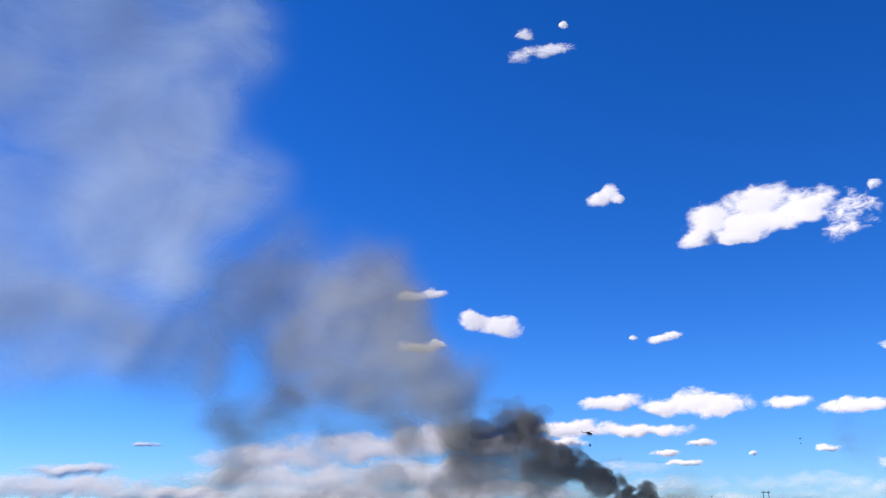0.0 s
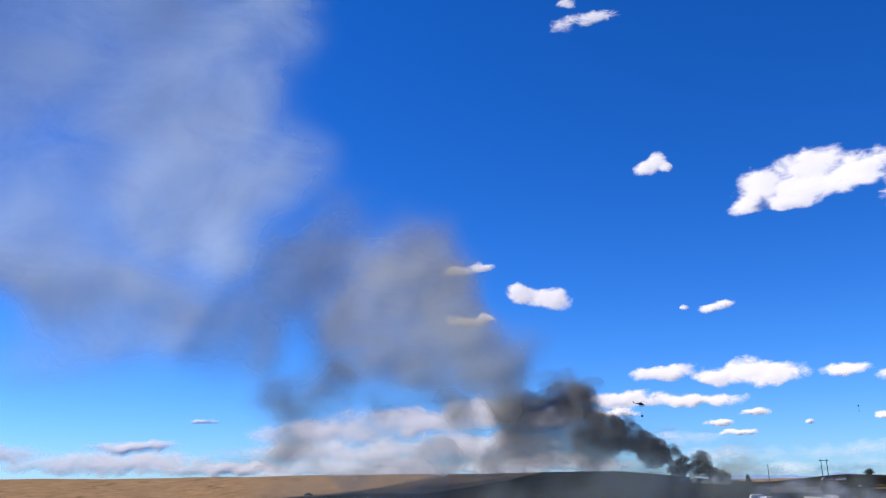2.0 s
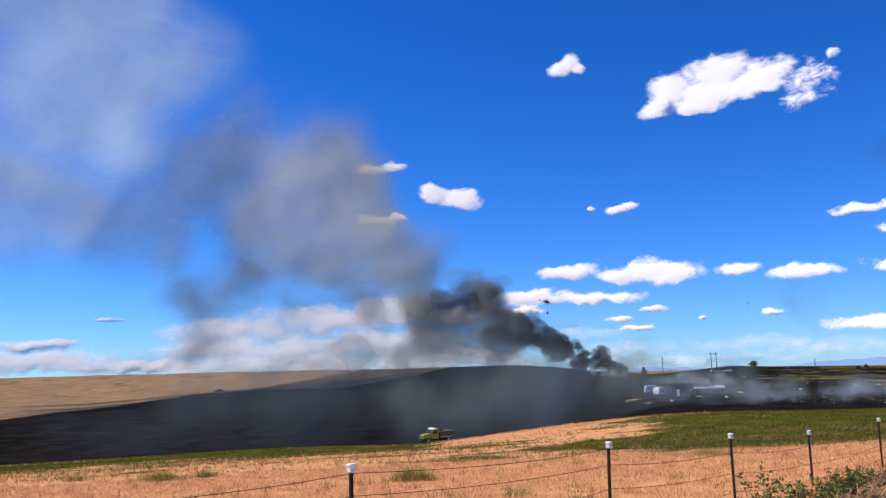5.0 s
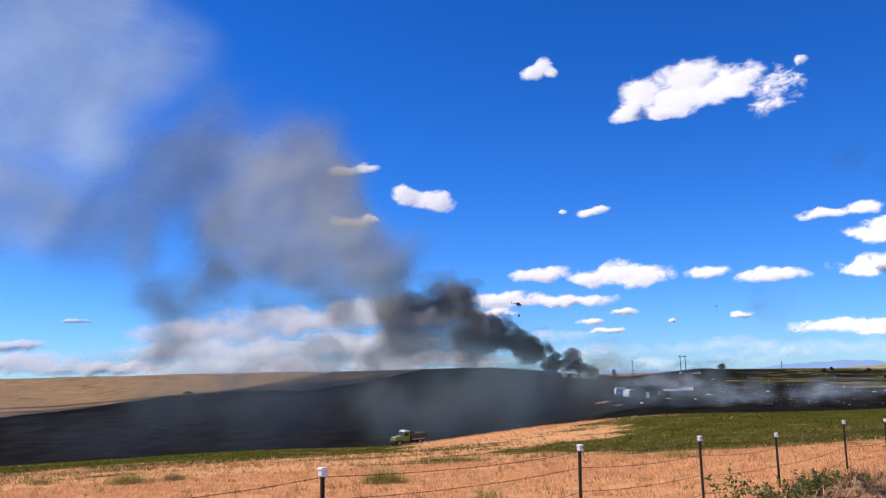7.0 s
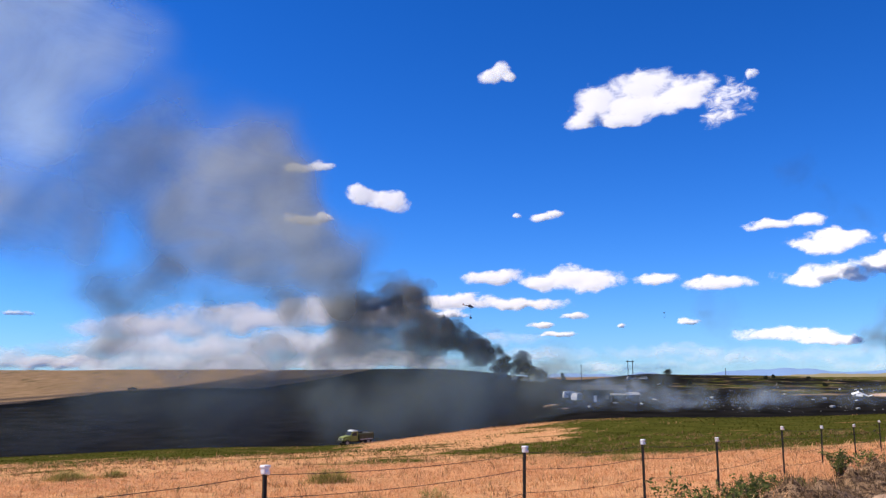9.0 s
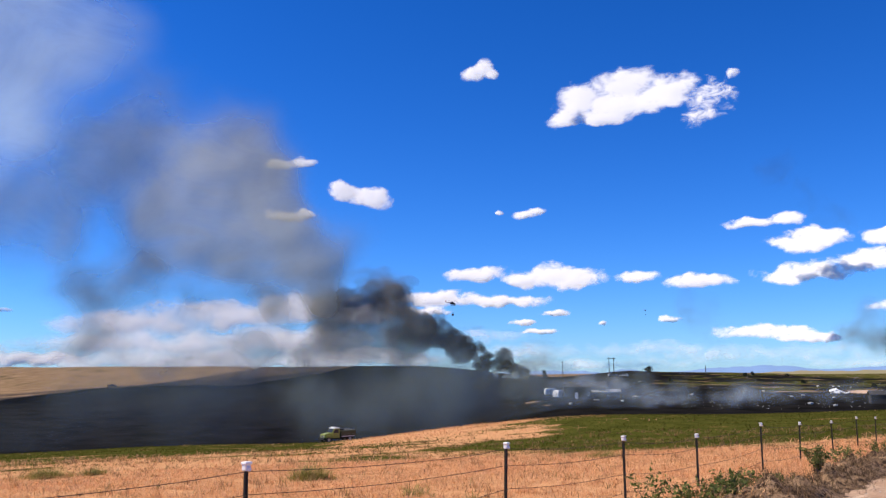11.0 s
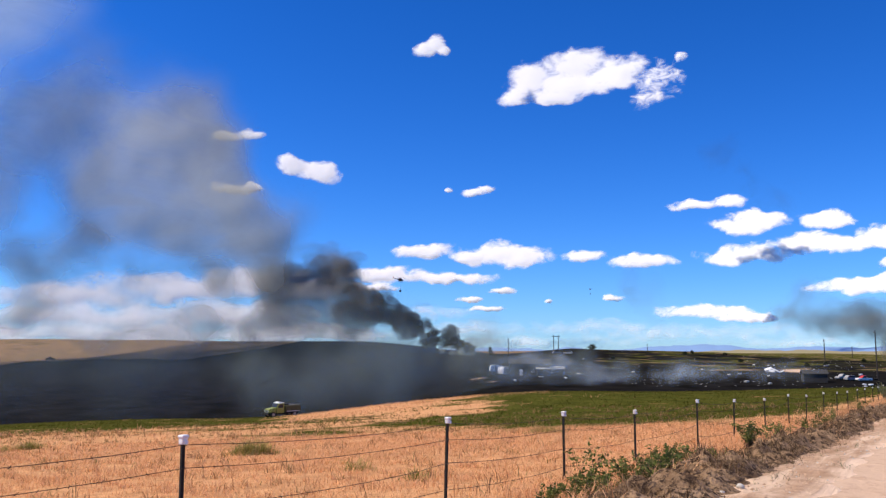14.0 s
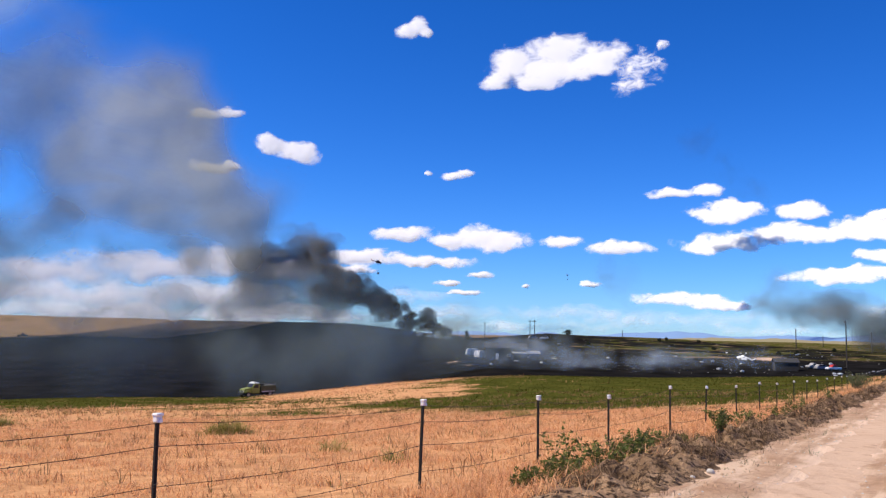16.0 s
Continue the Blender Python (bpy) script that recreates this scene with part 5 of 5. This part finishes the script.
house(4.4, 292, -4, 14.0, 7.0, 3.9, M_CHAR, M_CHAR, "smouldering burnt-out house with charred walls", 1, 2)
house(5.75, 290, 4, 9.0, 4.0, 2.3, M_CHAR, M_TIN, "burnt shed with a pale tin roof", 0, 1)
camper(2.75, 290, 60, 6.5, "white camper trailer scorched by the fire")
camper(2.15, 305, 10, 4.5, "small white camper trailer by the house")
car(6.25, 436, 10, M_DUSTY, "white car on the ridge by the power pole")
car(7.0, 430, 160, M_TIN, "pale grey car on the ridge")
house(22.3, 275, -14, 6.5, 5.0, 2.6, M_CHAR, M_CHAR, "dark charred shed on the plain", 0, 0)
car(23.9, 290, 200, M_DUSTY, "white pickup truck parked on the plain", True)
car(24.4, 284, 15, M_DUSTY, "white car parked on the plain")
car(25.05, 282, 190, M_WHITE, "white vehicle with a red cabin parked on the plain", True, M_RED)

car(-26.5, 452, 20, M_BLACK, "dark vehicle at the edge of the burn on the hill", True)

sr = random.Random(77)
for i in range(46):
    az = sr.choice((sr.uniform(2.5, 9), sr.uniform(11, 27), sr.uniform(17, 26)))
    x, y, z = on_land(az, sr.uniform(255, 400))
    bm = bmesh.new()
    box(bm, (0, 0, 0.25), (sr.uniform(0.5, 1.7), sr.uniform(0.4, 1.0), sr.uniform(0.15, 0.5)), pose(0, 0, 0, sr.uniform(-15, 15), sr.uniform(-15, 15)), 0.05)
    ob = part("scrap", bm, sr.choice((M_TIN, M_WHITE, M_TIN, M_CHAR)), None)
    ob.matrix_world = pose(x, y, z, 0, 0, sr.uniform(0, 360))
    tagged(ob, "piece of pale scrap metal lying on burnt ground", "scrap", "scrap on the burnt plain")


spots = []
for _ in range(360):
    az, dist = sr.choice((sr.uniform(9, 28), sr.gauss(14, 3), sr.gauss(22, 3))), sr.choice((sr.gauss(262, 8), sr.gauss(350, 20), sr.gauss(370, 30), sr.gauss(440, 40), sr.gauss(440, 40)))
    spots.append(on_land(az, max(245, dist)))
strew("debris", spots, 0.17, M_DUSTY, "pale specks of debris and brush stubs on burnt ground", "debris", 78)


def wreck(az, dist, turn):
    """White sheets of a fallen roof, propped on one another over a low wall."""
    x, y, z = on_land(az, dist)
    t = empty("collapsed_building", pose(x, y, z, 0, 0, turn), "collapsed white building with tilted roof sheets", "building", "buildings on the burnt plain")
    for cx, cy, cz, w, d, rx, ry in ((-1.5, 0, 1.3, 2.6, 1.5, 24, -18), (1.0, 0.5, 0.9, 2.9, 1.3, 18, 24), (-0.4, -1.2, 0.6, 2.0, 1.1, 50, 6), (3.0, -0.6, 0.4, 1.7, 1.0, 12, -20)):
        bm = bmesh.new()
        box(bm, (0, 0, 0), (w, d, 0.1), bevel=0.02)
        for k in range(int(w / 0.5)):
            box(bm, (-w / 2 + 0.3 + 0.5 * k, 0, 0.07), (0.06, d, 0.06))
        bmesh.ops.transform(bm, matrix=pose(cx, cy, cz, rx, ry, 0), verts=bm.verts)
        part("roof_sheet", bm, M_WHITE, t)
    blocks(t, "low_wall", [((0, 1.1, 0.4), (4.6, 0.2, 0.9)), ((-2.2, 0, 0.35), (0.2, 1.8, 0.8))], M_DUSTY, 0.03)
    return t


wreck(19.9, 330, -14)


# ---------------------------------------------------------------- trees and far hills
M_NEEDLE = blade_material("juniper_needles", ((0.02, 0.03, 0.015), (0.05, 0.06, 0.03), (0.08, 0.06, 0.04), (0.03, 0.035, 0.02)), 0.15)


def tree(az, dist, tall, wide, seed, label):
    g = random.Random(seed)
    x, y, z = on_land(az, dist)
    t = empty("tree", pose(x, y, z - 0.1, 0, 0, g.uniform(0, 360)), label, "tree", "trees on the plain")
    bm = bmesh.new()
    rod(bm, (0, 0, 0), (0.1, 0, tall * 0.85), 0.22, 0.05, 8)
    part("trunk", bm, M_TWIG, t)
    bm, bc = bmesh.new(), bmesh.new()
    for k in range(26):
        f = 0.15 + 0.85 * k / 26
        a = g.uniform(0, 6.283)
        reach = wide * (1 - f * 0.75) * g.uniform(0.6, 1.1)
        tip = Vector((math.cos(a) * reach, math.sin(a) * reach, tall * f + reach * 0.25))
        rod(bm, (0, 0, tall * f * 0.85), tip, 0.05, 0.015, 4)
        for _ in range(26):
            c = Vector((0, 0, tall * f * 0.85)).lerp(tip, g.uniform(0.3, 1.1)) + Vector((g.gauss(0, 0.2), g.gauss(0, 0.2), g.gauss(0, 0.18))) * wide * 0.5
            q = [bc.verts.new(c + Vector((g.gauss(0, 0.2), g.gauss(0, 0.2), g.gauss(0, 0.2)))) for _ in range(3)]
            bc.faces.new(q)
    part("branchwork", bm, M_TWIG, t)
    part("crown", bc, M_NEEDLE, t)
    return t


tree(1.75, 455, 4.6, 1.8, 1, "dark juniper tree by the burnt homestead")
tree(0.6, 455, 3.4, 1.8, 2, "dark scorched juniper tree on the ridge")
tree(8.6, 470, 3.0, 3.6, 3, "wide dark tree on the low rise")
tree(-0.4, 452, 2.8, 1.6, 4, "dark scorched juniper tree on the ridge")
tr = random.Random(91)
for i in range(9):
    tree(tr.uniform(8.5, 26), tr.uniform(380, 470), tr.uniform(0.9, 1.7), tr.uniform(0.9, 1.6), 10 + i, "small dark bush on the open plain")


def far_hills(name, az0, az1, dist, tall, mat, label, seed):
    verts, faces = [], []
    n = 120
    for i in range(n + 1):
        az = az0 + (az1 - az0) * i / n
        e = min(1, i / 14, (n - i) / 14)
        h = tall * e * (0.55 + 0.5 * noise.noise((i * 0.06, seed, 0)) + 0.22 * noise.noise((i * 0.2, seed, 3)) + 0.08 * noise.noise((i * 0.6, seed, 5)))
        for d, k in ((dist - 160, -8), (dist - 60, h * 0.55), (dist, h), (dist + 120, -8)):
            p = bearing(az, 0, d, 0)
            verts.append((p.x, p.y, k if k < 0 else k - 2))
    for i in range(n):
        for j in range(3):
            o = i * 4 + j
            faces.append((o, o + 4, o + 5, o + 1))
    me = mesh_of(name, verts, faces, mat, True)
    return tagged(new(name, me), label, "hills", kind="structure")


# the blue of the distant air is mixed into these hills' base colour
M_FAR_HAZE = plain("haze_tinted_hills", (0.17, 0.29, 0.5), (0.2, 0.32, 0.53), 1.0, 0.004)
M_PLAIN = plain("far_green_rise", (0.2, 0.19, 0.08), (0.36, 0.28, 0.14), 1.0, 0.02)
far_hills("distant_hills", 9, 40, 3900, 44, M_FAR_HAZE, "faint hills on the horizon, tinted blue for haze", 2.0)
far_hills("distant_hills", -2, 10, 3920, 22, M_FAR_HAZE, "faint hills on the horizon, tinted blue for haze", 6.0)
far_hills("distant_rise", 14, 36, 1500, 9, M_PLAIN, "low tan and green rise across the plain", 9.0)
